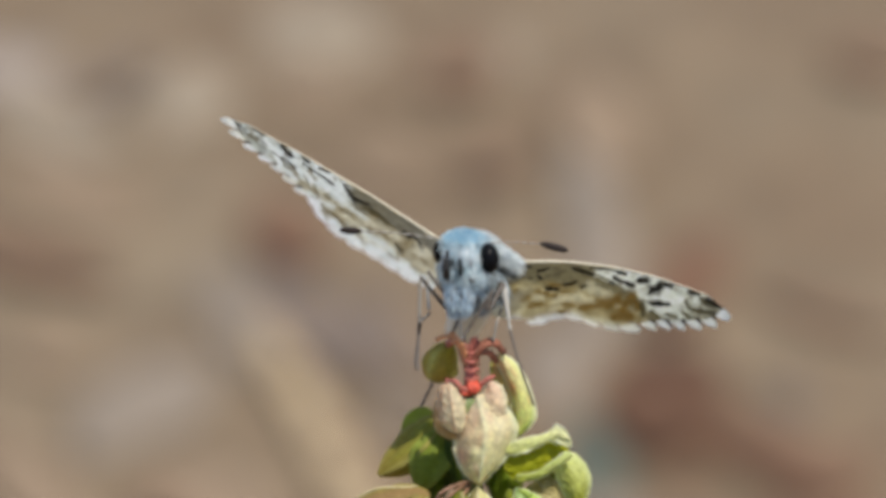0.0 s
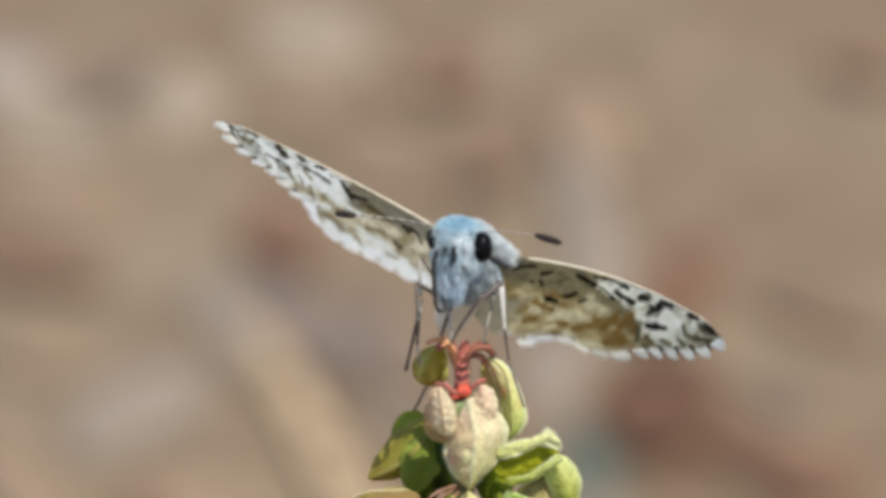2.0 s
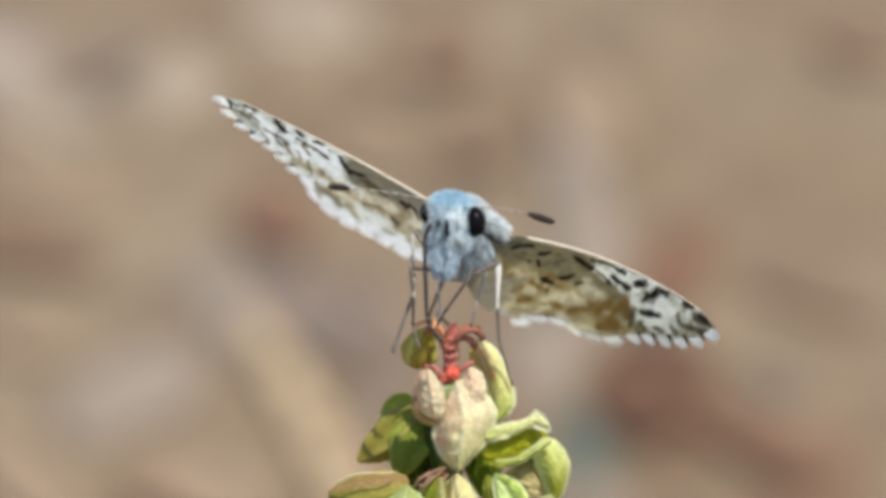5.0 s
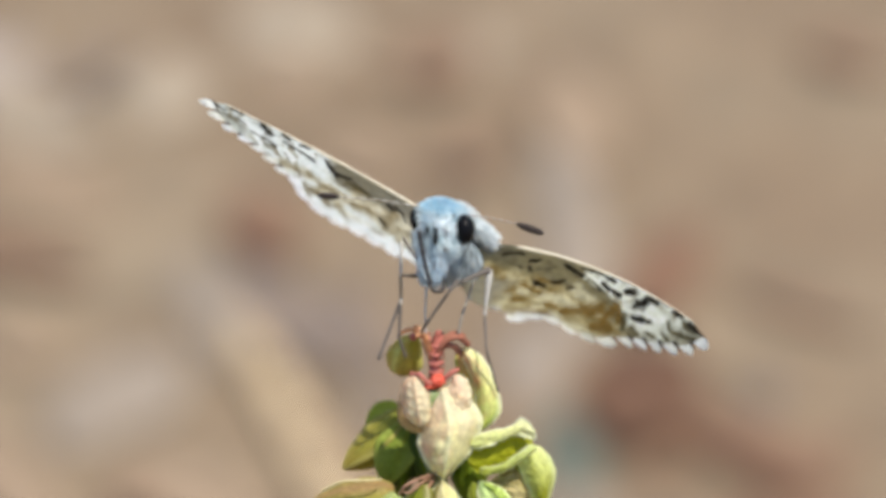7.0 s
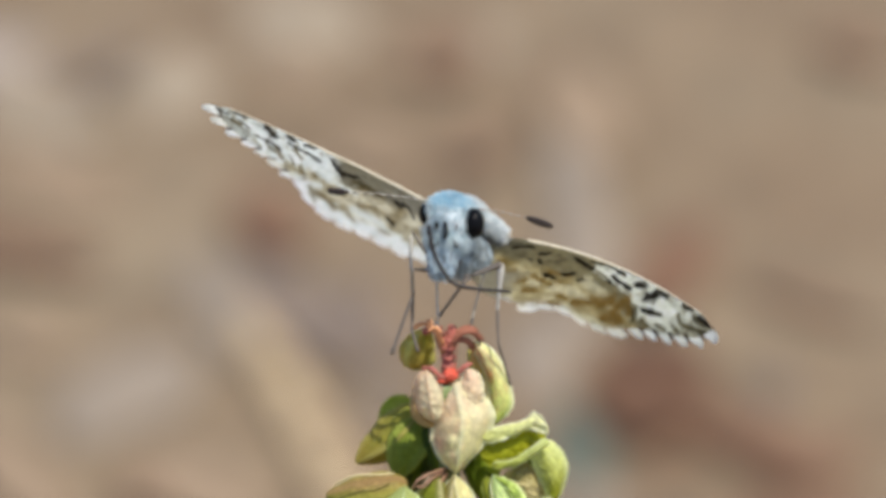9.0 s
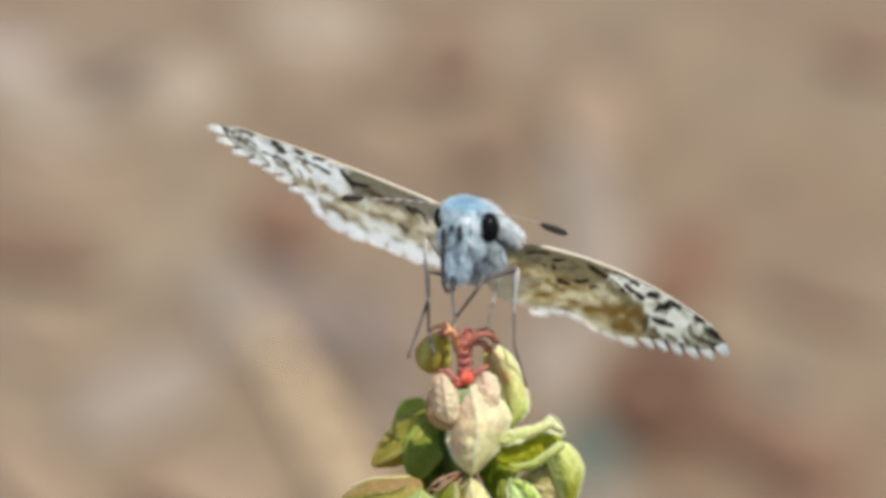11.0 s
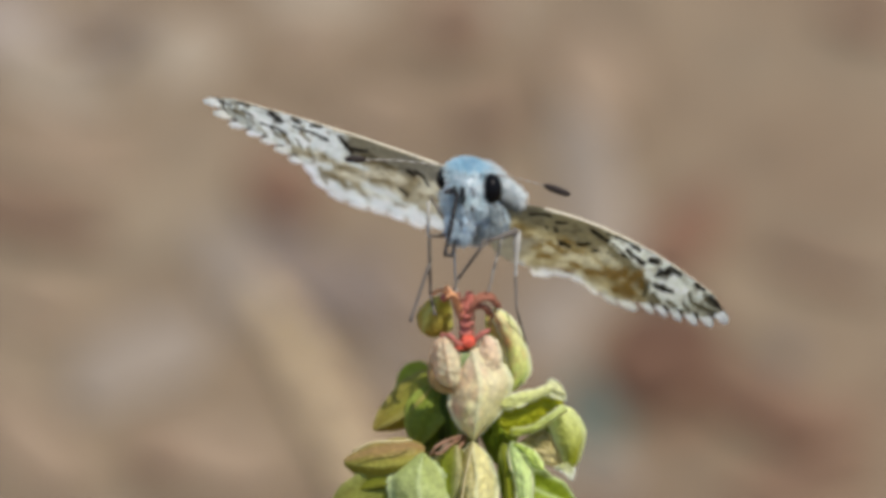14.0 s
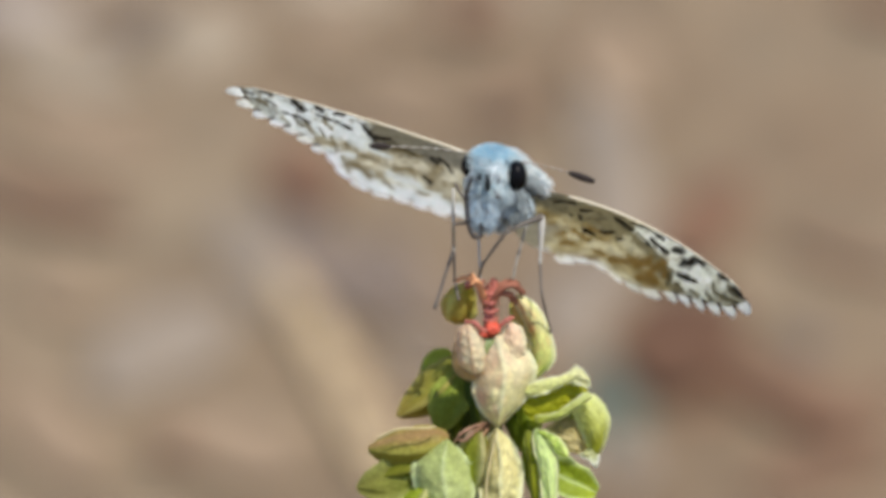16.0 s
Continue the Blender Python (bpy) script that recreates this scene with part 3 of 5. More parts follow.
    # inner pod, tinted dark to paint the shade behind the groove
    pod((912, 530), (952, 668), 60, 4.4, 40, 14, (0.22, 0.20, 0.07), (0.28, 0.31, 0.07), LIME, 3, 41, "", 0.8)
    # pale pink pod
    # left facet in a darker tan: its shading is put into the tint
    valve([(808, 596), (800, 630), (804, 656), (824, 676)], [(820, 580), (816, 630), (826, 654), (854, 672)], 1.4, 0.5, (0.74, 0.50, 0.32), (0.70, 0.52, 0.28), (0.80, 0.62, 0.40), 3, "shaded tan facet of a pink seed pod")
    valve([(817, 571), (807, 598), (806, 634), (817, 662)], [(842, 575), (858, 604), (866, 634), (866, 664)], 0.5, 0.9, (0.97, 0.80, 0.68), (0.97, 0.82, 0.66), (0.96, 0.70, 0.57), 42, "pale pink seed pod", 0.8, 0.16, 0.75, 0.14, 0.12, 1.0, (0.94, 0.68, 0.54))
    # darkened backing pod: shade behind the pink facets, put into its colour
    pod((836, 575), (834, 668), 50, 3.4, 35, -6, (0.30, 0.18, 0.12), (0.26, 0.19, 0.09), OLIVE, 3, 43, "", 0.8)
    # heart-shaped pod of two halves meeting in a ridge
    valve([(848, 612), (842, 646), (835, 688), (848, 726), (878, 758)], [(906, 578), (930, 612), (951, 654), (932, 706), (884, 758)], 1.5, 1.5, (0.97, 0.80, 0.68), (0.95, 0.86, 0.54), (0.97, 0.90, 0.74), 4, "heart-shaped cream and pink seed pod", 0.3, 0.24, 0.8, 0.16, 0.08, 1.0, (0.97, 0.66, 0.53))
    valve([(890, 584), (886, 606), (890, 640)], [(912, 561), (930, 594), (934, 644)], 0.9, 0.5, (0.94, 0.70, 0.60), (0.94, 0.80, 0.64), (0.94, 0.86, 0.74), 14, "pale pink shoulder of a heart-shaped seed pod", 0.1, 0.2, 0.6, 0.0, 0.25)
    # backing pod in dark tints, painting the shade round the heart
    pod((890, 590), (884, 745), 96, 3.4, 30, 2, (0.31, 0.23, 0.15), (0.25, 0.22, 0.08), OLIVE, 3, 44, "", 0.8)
    # open pod: cream flap over a green slit
    valve([(926, 690), (968, 684), (1030, 666)], [(924, 744), (980, 742), (1046, 704)], 2.1, 0.1, (0.46, 0.46, 0.07), (0.52, 0.50, 0.07), (0.66, 0.66, 0.16), 36, "olive green inside of an open seed pod", -0.6)
    valve([(924, 682), (962, 670), (1000, 662), (1020, 646), (1040, 660)], [(932, 704), (962, 700), (984, 690), (1010, 679), (1048, 690)], 1.5, 0.12, (0.86, 0.84, 0.44), (0.94, 0.93, 0.66), (0.95, 0.94, 0.80), 5, "cream upper flap of an open seed pod", -0.9, 0.2, 0.5, 0.0, 0.04, 4.0)
    valve([(944, 736), (978, 731), (1008, 714), (1036, 692)], [(950, 751), (986, 744), (1016, 728), (1052, 700)], 1.6, 0.35, (0.54, 0.56, 0.14), (0.84, 0.85, 0.48), (0.95, 0.95, 0.78), 35, "pale green lower lip of an open seed pod", -0.7, 0.2, 0.55, 0.0, 0.05, 3.0)
    # light green pod of two facets with a white tip
    # tan facet turned away from the light, its shade painted as olive-brown
    valve([(1004, 734), (962, 762), (976, 796)], [(1014, 740), (1030, 770), (1046, 806)], 2.4, 0.5, (0.44, 0.36, 0.16), (0.84, 0.72, 0.46), (0.86, 0.78, 0.50), 6, "shaded tan facet of a light green seed pod", 0.2, 0.25)
    valve([(1008, 722), (1026, 762), (1046, 806)], [(1044, 686), (1080, 738), (1066, 806)], 2.0, 0.7, (0.82, 0.82, 0.42), (0.46, 0.46, 0.06), (0.92, 0.93, 0.62), 37, "lime green facet of a seed pod", 0.3, 0.2, 0.5)
    valve([(1020, 806), (1040, 814), (1052, 828)], [(1058, 790), (1061, 808), (1058, 828)], 2.0, 0.1, (0.66, 0.64, 0.30), (0.95, 0.95, 0.92), (0.95, 0.95, 0.92), 45, "white dry tip of a seed pod", 0.0, 0.2, 0.4, 0.0, 0.05, 3.0)
    # added filler behind the two facets, coloured as the dark gap there
    pod((1000, 706), (1044, 802), 70, 4.2, 30, 14, SHADE_GREEN, GREEN, GREEN, 3, 19, "", 0.7)
    # olive pod, tan above
    pod((796, 782), (652, 796), 88, 1.8, 90, 12, (0.42, 0.36, 0.10), (0.34, 0.33, 0.09), (0.46, 0.42, 0.14), 4, 47, "olive seed pod with a tan upper side", 0.84, 0.4, (0.50, 0.33, 0.18))
    stalk("pod_ridge", [(772, 756, 0.4), (748, 758, 0.0), (704, 760, 0.0), (668, 776, 0.6)], (1.6, 1.9), M_RIB_TAN)
    pod((816, 640), (704, 738), 92, 6.0, 10, 10, (0.42, 0.42, 0.11), (0.46, 0.36, 0.11), (0.60, 0.52, 0.22), 3, 7, "olive green seed pod", 0.6)
    pod((798, 622), (742, 690), 60, 8.0, 25, 0, (0.50, 0.55, 0.14), (0.52, 0.56, 0.15), LIME, 3, 30, "green seed pod", 0.6)
    pod((826, 662), (776, 766), 92, 5.2, 55, -6, (0.32, 0.38, 0.09), (0.40, 0.45, 0.11), (0.54, 0.58, 0.18), 3, 8, "dark green seed pod", 0.62)
    # green kept dark to paint the shade under the tan-topped pod
    pod((770, 806), (672, 842), 64, 1.8, 20, 0, (0.26, 0.27, 0.06), (0.30, 0.30, 0.06), OLIVE, 3, 31, "", 0.66)
    # pale green valve with a raised midrib
    valve([(786, 776), (742, 806), (726, 838), (744, 890), (756, 930)], [(798, 778), (828, 812), (842, 850), (838, 890), (820, 930)], 1.0, 1.2, (0.54, 0.58, 0.26), (0.72, 0.76, 0.44), (0.84, 0.88, 0.62), 10, "pale green seed pod with a raised midrib", -0.5, 0.28, 0.75, 0.14)
    # cream ridged pod
    valve([(868, 758), (852, 800), (846, 850), (850, 930)], [(890, 758), (914, 796), (926, 840), (920, 930)], 1.0, 1.2, (0.92, 0.82, 0.52), (0.90, 0.84, 0.56), (0.95, 0.92, 0.74), 49, "cream ridged seed pod", -0.4, 0.45, 0.7, 0.14, 0.12, 1.0, (0.46, 0.36, 0.12))
    stalk("pod_ridge", [(880, 764, 0.2), (872, 796, -0.5), (862, 850, -0.7), (858, 930, -0.7)], (1.3, 1.7), M_RIB_TAN)
    # backing pod darkened for the shade beside the cream one
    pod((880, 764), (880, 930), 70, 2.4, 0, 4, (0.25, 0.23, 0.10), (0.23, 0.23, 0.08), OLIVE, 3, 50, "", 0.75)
    # green valves with pale rims: a bright one, and one with shade in its colour
    valve([(922, 764), (930, 800), (936, 850), (944, 930)], [(944, 760), (950, 800), (958, 850), (966, 930)], 1.0, 0.4, (0.40, 0.42, 0.09), (0.42, 0.42, 0.07), (0.62, 0.64, 0.22), 12, "shaded green seed pod valve", -0.4, 0.2, 0.7)
    valve([(938, 758), (946, 800), (956, 850), (962, 930)], [(958, 760), (984, 804), (988, 850), (984, 930)], 0.4, 0.7, (0.80, 0.87, 0.50), (0.78, 0.85, 0.48), (0.93, 0.95, 0.74), 51, "bright light green seed pod valve", -0.5, 0.3, 0.6)
    valve([(946, 764), (970, 784), (984, 806), (1002, 812)], [(960, 760), (990, 774), (1004, 794), (1008, 808)], 0.2, 0.3, (0.60, 0.70, 0.20), (0.78, 0.84, 0.38), (0.92, 0.93, 0.68), 32, "curled pale green flap of a seed pod", -0.3, 0.25, 0.5, 0.0, 0.08, 2.0)
    # dark green backing: crevice shade painted behind the bright valves
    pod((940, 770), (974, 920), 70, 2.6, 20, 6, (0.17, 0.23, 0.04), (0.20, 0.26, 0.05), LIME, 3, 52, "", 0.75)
    pod((748, 836), (632, 866), 100, 2.2, 50, 8, (0.34, 0.36, 0.10), (0.38, 0.36, 0.12), (0.54, 0.54, 0.22), 3, 13, "olive green seed pod", 0.62)
    petal((960, 830), (1056, 872), 70, 1.8, 0.4, 10, 0, 6, GREEN, LIME, (0.84, 0.90, 0.58), 15, "light green seed pod valve", 0.2, 0.3, 0.5)
    pod((848, 764), (836, 880), 76, 1.4, 20, 0, OLIVE, LIME, CREAM, 3, 16, "", 0.66)
    # three added filler pods, dark all over to paint the shaded gaps
    pod((812, 690), (796, 800), 76, 6.6, 15, 0, SHADE_GREEN, SHADE_GREEN, GREEN, 3, 53, "", 0.8)
    pod((845, 640), (850, 770), 80, 5.0, 0, 0, SHADE_GREEN, SHADE_GREEN, GREEN, 3, 17, "", 0.8)
    pod((930, 690), (925, 800), 80, 5.0, 0, 0, SHADE_GREEN, GREEN, GREEN, 3, 18, "", 0.8)
    for k, (x, y, w) in enumerate(((700, 900, 100), (780, 950, 110), (880, 950, 110), (985, 940, 110), (730, 1000, 100), (840, 1030, 110), (950, 1020, 100))):
        pod((x + (850 - x) * 0.4, y - 40), (x, y + 80), w, 1.0 + (k % 3), 20 * k, 0, LIME, GREEN, CREAM, 3, 20 + k, "", 0.62)


build_spike()

# ---------------------------------------------------------------- the butterfly
O = V(885, 335, 2.5)                       # middle of the thorax, its base point
butterfly = new("butterfly")
tagged(butterfly, "pale butterfly with checkered brown and white wings on seed pods", "butterfly")


def B(px, py, depth=0.0):
    return V(px, py, depth) - O


HINGE_L, HINGE_R = B(830, 273, 2.5), B(934, 333, 2.5)
SLANT = radians(18.7)
DARKH = (0.05, 0.05, 0.05)


def stroke(s, c, marks):
    """How far a place lies inside one of the marks: from, to (each mm out, mm back) and half width."""
    best = 0.0
    ragged = 0.5 * noise.noise((s * 2.1, c * 1.1, 4.0)) + 0.6 * noise.noise((s * 5.0, c * 2.4, 8.0))
    for s0, c0, s1, c1, w in marks:
        ax, ay = s1 - s0, 0.38 * (c1 - c0)
        bx, by = s - s0, 0.38 * (c - c0)
        f = max(0.0, min(1.0, (ax * bx + ay * by) / (ax * ax + ay * ay + 1e-9)))
        q = math.hypot(bx - ax * f, by - ay * f) / (0.76 * w) + ragged
        best = max(best, min(1.0, max(0.0, (1.30 - q) / 0.85)))
    return best


def mottle(k, s, c, amount):
    f = 1 + amount * (noise.noise((s * 3.5, c * 1.6, 1.0)) + 0.7 * noise.noise((s * 8.0, c * 4.0, 2.0)))
    return tuple(min(0.92, x * f) for x in k)


# marks on the underside: from, to (mm out, mm back from the hinge) and half width
DARK_R = ((1.9, 1.7, 2.2, 1.3, 0.14), (2.2, 1.3, 3.0, 0.8, 0.11), (3.6, 1.7, 4.0, 1.5, 0.18), (3.6, 2.7, 3.9, 3.6, 0.12), (3.1, 3.0, 3.2, 3.1, 0.11), (4.4, 5.2, 5.0, 5.2, 0.21), (5.4, 4.3, 6.0, 3.4, 0.16),
          (6.4, 4.5, 6.7, 4.0, 0.14), (5.7, 1.0, 6.9, 1.6, 0.19), (6.6, 0.5, 8.4, 0.5, 0.09), (8.4, 0.6, 8.8, 0.5, 0.14), (8.2, 1.6, 9.5, 1.9, 0.17), (9.7, 1.0, 10.2, 0.7, 0.26), (10.6, 2.1, 11.1, 1.0, 0.31),
          (11.0, 0.6, 11.7, 0.4, 0.16), (10.7, 3.5, 11.8, 2.7, 0.18), (12.8, 0.3, 13.4, 0.2, 0.18), (14.0, 0.4, 15.0, 0.3, 0.18), (8.1, 2.4, 8.3, 2.4, 0.11))
OLIVE_R = ((12.8, 1.7, 13.1, 2.2, 0.18), (13.6, 0.8, 14.4, 0.8, 0.18), (13.3, 2.3, 14.3, 1.6, 0.14), (11.9, 4.1, 12.5, 4.0, 0.14), (12.8, 3.1, 13.3, 3.3, 0.14), (10.3, 3.9, 10.5, 5.3, 0.25), (14.2, 1.6, 14.7, 1.3, 0.14),
           (10.9, 4.5, 11.4, 4.7, 0.14), (7.1, 1.7, 8.6, 2.5, 0.07))
BROWN_R = ((3.0, 7.7, 3.4, 7.0, 0.25), (3.6, 9.0, 4.2, 8.3, 0.25), (3.8, 6.1, 5.0, 6.4, 0.21), (6.7, 8.1, 7.6, 6.7, 0.28), (7.8, 6.2, 8.8, 4.7, 0.49), (9.2, 5.9, 9.6, 6.8, 0.39), (9.3, 5.1, 9.6, 3.6, 0.42),
           (8.8, 7.6, 9.9, 6.4, 0.32), (4.8, 10.6, 6.2, 9.9, 0.21), (9.9, 4.3, 10.2, 4.9, 0.25), (4.6, 4.5, 5.8, 4.2, 0.14), (6.3, 8.1, 5.6, 8.3, 0.21), (2.3, 5.8, 2.5, 5.4, 0.21))
PALE_R = ((5.3, 6.9, 7.7, 6.4, 0.46), (6.9, 4.1, 8.3, 4.6, 0.46), (3.8, 7.3, 4.2, 7.1, 0.32), (5.0, 9.2, 5.5, 8.9, 0.28), (6.3, 9.3, 6.7, 8.9, 0.21), (8.8, 5.8, 9.0, 5.6, 0.18), (7.1, 9.6, 8.5, 8.6, 0.28))
WHITE_R = ((7.2, 1.6, 8.4, 1.9, 0.32), (8.8, 1.3, 9.5, 1.2, 0.21), (9.8, 2.5, 10.8, 4.0, 0.35), (11.5, 1.7, 12.8, 1.7, 0.42), (11.2, 2.6, 12.4, 2.6, 0.28), (11.4, 3.8, 12.3, 3.3, 0.21), (13.3, 1.0, 13.6, 0.9, 0.25),
           (8.9, 0.3, 9.6, 0.4, 0.14), (10.2, 0.4, 10.9, 0.3, 0.14), (11.9, 0.2, 12.8, 0.2, 0.14), (13.5, 0.1, 14.2, 0.1, 0.14))
DARK_L = ((15.0, 0.7, 14.6, 0.8, 0.12), (14.9, 0.8, 14.1, 1.1, 0.09), (13.7, 0.3, 13.0, 0.3, 0.19), (11.6, 0.1, 11.3, 0.5, 0.18), (11.5, 0.6, 10.8, 1.7, 0.26), (10.1, 0.5, 9.6, 0.6, 0.23), (8.8, 0.5, 8.2, 0.4, 0.16),
          (12.0, 2.8, 11.0, 2.9, 0.11), (11.0, 2.9, 10.3, 3.7, 0.12), (10.0, 1.8, 8.5, 1.8, 0.11), (8.5, 1.8, 7.6, 2.6, 0.11), (6.9, 1.1, 6.0, 2.9, 0.25), (6.4, 2.5, 5.1, 2.2, 0.18), (2.2, 3.0, 1.8, 3.5, 0.18),
          (1.8, 2.7, 1.2, 3.2, 0.14), (1.2, 3.2, 0.7, 4.4, 0.14), (2.3, 6.6, 1.8, 7.3, 0.18), (13.3, 1.6, 12.6, 2.2, 0.11))
OLIVE_L = ((14.2, 1.6, 12.9, 2.9, 0.10), (12.9, 2.9, 12.4, 3.6, 0.10), (11.3, 3.2, 10.7, 4.4, 0.12), (14.6, 1.2, 14.4, 2.4, 0.09), (13.0, 3.4, 12.6, 4.2, 0.09), (9.6, 4.0, 9.2, 5.4, 0.12), (5.2, 3.0, 3.4, 3.4, 0.20))
BROWN_L = ((10.6, 3.6, 10.1, 5.0, 0.21), (8.7, 5.0, 8.2, 7.0, 0.21), (7.8, 5.1, 7.6, 5.5, 0.18), (7.5, 8.8, 6.5, 8.9, 0.32), (6.5, 8.9, 5.8, 10.3, 0.28), (7.8, 7.7, 7.2, 10.3, 0.21), (4.3, 7.0, 3.1, 6.3, 0.18),
           (2.5, 10.2, 1.7, 9.6, 0.16), (4.9, 10.2, 4.1, 10.7, 0.19), (13.8, 1.8, 13.2, 2.2, 0.14), (9.4, 2.5, 8.8, 3.3, 0.14), (12.1, 3.9, 11.6, 4.5, 0.11), (4.6, 3.7, 2.9, 3.4, 0.18), (6.6, 7.0, 5.4, 6.6, 0.14))
WHITE_L = ((8.4, 3.1, 6.8, 4.9, 0.53), (10.4, 3.7, 8.9, 4.6, 0.32), (12.9, 1.6, 11.6, 2.0, 0.32), (10.6, 1.8, 10.0, 2.3, 0.18), (8.9, 7.5, 7.2, 7.2, 0.32), (4.6, 8.4, 2.4, 8.9, 0.42), (2.2, 9.3, 1.1, 9.3, 0.25),
           (6.8, 4.9, 4.8, 5.3, 0.25), (12.3, 0.3, 11.8, 0.2, 0.14), (10.8, 0.5, 10.2, 0.3, 0.14), (9.4, 0.3, 8.9, 0.3, 0.14), (14.7, 0.9, 13.9, 1.6, 0.18), (5.9, 9.3, 5.6, 9.4, 0.14))


def wing_tint(s, c, side):
    """Colour of the wing's underside s mm out and c mm back from the hinge."""
    right = side > 0
    # front field: olive-grey near the body, white further out; right root darkened for shade
    near = lerp((0.20, 0.21, 0.19), (0.42, 0.39, 0.275), (s + 0.4 * c) / 4.2) if right else lerp((0.46, 0.45, 0.40), (0.40, 0.385, 0.32), s / 4.0)
    out = s - max(6.8, 4.9 + 1.4 * c) if right else s - 6.2 + 0.12 * c
    white = (0.89, 0.91, 0.83) if right else (0.87, 0.91, 0.89)
    k = lerp(near, white, out / 0.8 + 0.5 * noise.noise((s, c * 0.6, 3)))
    if s > 12.0:
        k = lerp(k, (0.46, 0.44, 0.33) if right else (0.56, 0.57, 0.52), 0.22 * (s - 12.0) + 0.6 * noise.noise((s * 1.6, c * 0.7, 9)))
    if s > 7:
        streak = noise.noise((s * 2.3, c * 0.6, 7.0)) + 0.6 * noise.noise((s * 5.0, c * 1.3, 3.0))
        k = lerp(k, (0.36, 0.32, 0.24), 0.5 * max(0.0, min(1.0, (streak - 0.25) / 0.25)))
    else:
        streak = noise.noise((s * 0.9 + c * 0.5, c * 1.6, 31.0)) + 0.5 * noise.noise((s * 3.0, c * 2.6, 33.0))
        k = lerp(k, (0.15, 0.135, 0.10), 0.4 * max(0.0, min(1.0, (streak - 0.15) / 0.3)))
        k = lerp(k, (0.56, 0.53, 0.42), 0.4 * max(0.0, min(1.0, (-streak - 0.2) / 0.3)))
    # hind field: cream and olive
    h = lerp((0.47, 0.40, 0.23), (0.74, 0.70, 0.53), 0.5 + 1.0 * noise.noise((s * 0.8, c * 0.7, 5))) if right else \
        lerp((0.54, 0.50, 0.39), (0.80, 0.78, 0.68), 0.5 + 1.0 * noise.noise((s * 0.8, c * 0.7, 5)))
    streak = noise.noise((s * 1.5, c * 0.8, 17.0)) + 0.6 * noise.noise((s * 3.5, c * 1.6, 13.0))
    h = lerp(h, (0.34, 0.265, 0.12), 0.4 * max(0.0, min(1.0, (streak - 0.2) / 0.25)))
    if s < (10.2 if right else 8.5):
        rim = hind_back(s, side) - c
        pale = lerp((0.92, 0.92, 0.90), (0.70, 0.66, 0.50), (s - 6.6) / 0.9) if right else (0.89, 0.93, 0.92)
        h = lerp(h, pale, ((0.8 if right else 2.7) - rim + 0.9 * noise.noise((s * 1.3, c, 2))) / 0.8)
    edge = c - (2.6 + 0.22 * s + 0.5 * noise.noise((s * 1.2, 0, 6)))
    k = lerp(k, h, min(edge / 1.2, -out * 1.2 if right else 9.0 - 1.2 * max(0, s - 7.2) ** 2))
    if right:
        k = lerp(k, (0.78, 0.75, 0.60), 0.9 * stroke(s, c, PALE_R))
    k = lerp(k, white, 0.92 * stroke(s, c, WHITE_R if right else WHITE_L))
    k = lerp(k, (0.37, 0.265, 0.09) if right else (0.33, 0.27, 0.15), (0.82 if right else 0.75) * stroke(s, c, BROWN_R if right else BROWN_L))
    k = lerp(k, (0.20, 0.18, 0.105), 0.8 * stroke(s, c, OLIVE_R if right else OLIVE_L))
    k = lerp(k, (0.028, 0.023, 0.018), 0.95 * stroke(s, c, DARK_R if right else DARK_L))
    if right and c > 5:                        # grey fold along the inner margin
        k = lerp(k, (0.52, 0.50, 0.42), min((c - 5) / 1.5, (3.5 - 0.1 * (c - 8) - s) / 1.2))
    k = mottle(k, s, c, 0.2)
    return lerp(k, (0.80, 0.74, 0.58), 0.9 if c < 0.16 + 0.015 * s and (2.8 if right else 0) < s < 8 else 0.0)


def fore_back(s, sign=-1):
    if sign > 0:
        return float(np.interp(s, (0, 4, 7.0, 9.0, 10.2, 11.1, 12.2, 13.3, 14.3, 14.7, 15.0), (1.7, 2.9, 4.6, 6.2, 7.0, 5.7, 4.7, 3.6, 2.4, 1.5, 0.6)))
    return float(np.interp(s, (0, 4, 7.0, 8.1, 8.6, 9.6, 11.2, 12.6, 13.6, 14.3, 14.7, 15.0), (1.7, 2.9, 4.6, 7.4, 7.9, 7.0, 5.2, 4.6, 3.8, 2.6, 1.5, 0.6)))


def hind_back(s, sign=-1):
    if sign > 0:
        back = float(np.interp(s, (0, 1.0, 2.2, 3.2, 3.7, 4.0, 4.6, 5.6, 6.4, 7.2, 8.2, 9.2, 10.2), (7.4, 10.0, 11.4, 11.4, 11.2, 11.8, 11.1, 10.1, 9.7, 9.5, 9.3, 8.4, 7.1)))
    else:
        back = float(np.interp(s, (0, 1.4, 3.4, 4.8, 5.6, 6.5, 7.4, 7.9, 8.5), (12.0, 11.9, 12.0, 12.5, 12.5, 11.8, 10.4, 9.2, 7.8)))
    return back + 0.08 * math.cos(2 * math.pi * s / 1.9) + 0.2 * noise.noise((s * 0.9, sign * 3.0, 1.0))


def wing_point(s, c, sign, bow, drop=0.0):
    lift = bow * 4 * (s / 15.5) * (1 - s / 15.5) - drop
    slant = SLANT + (radians(1.7) * max(0.0, s - 6) if sign > 0 else 0.0)       # the right wing is twisted towards its tip
    return Vector((sign * s * (1.03 if sign > 0 else 1.0), c * math.cos(slant), -c * math.sin(slant) + lift)) * MM


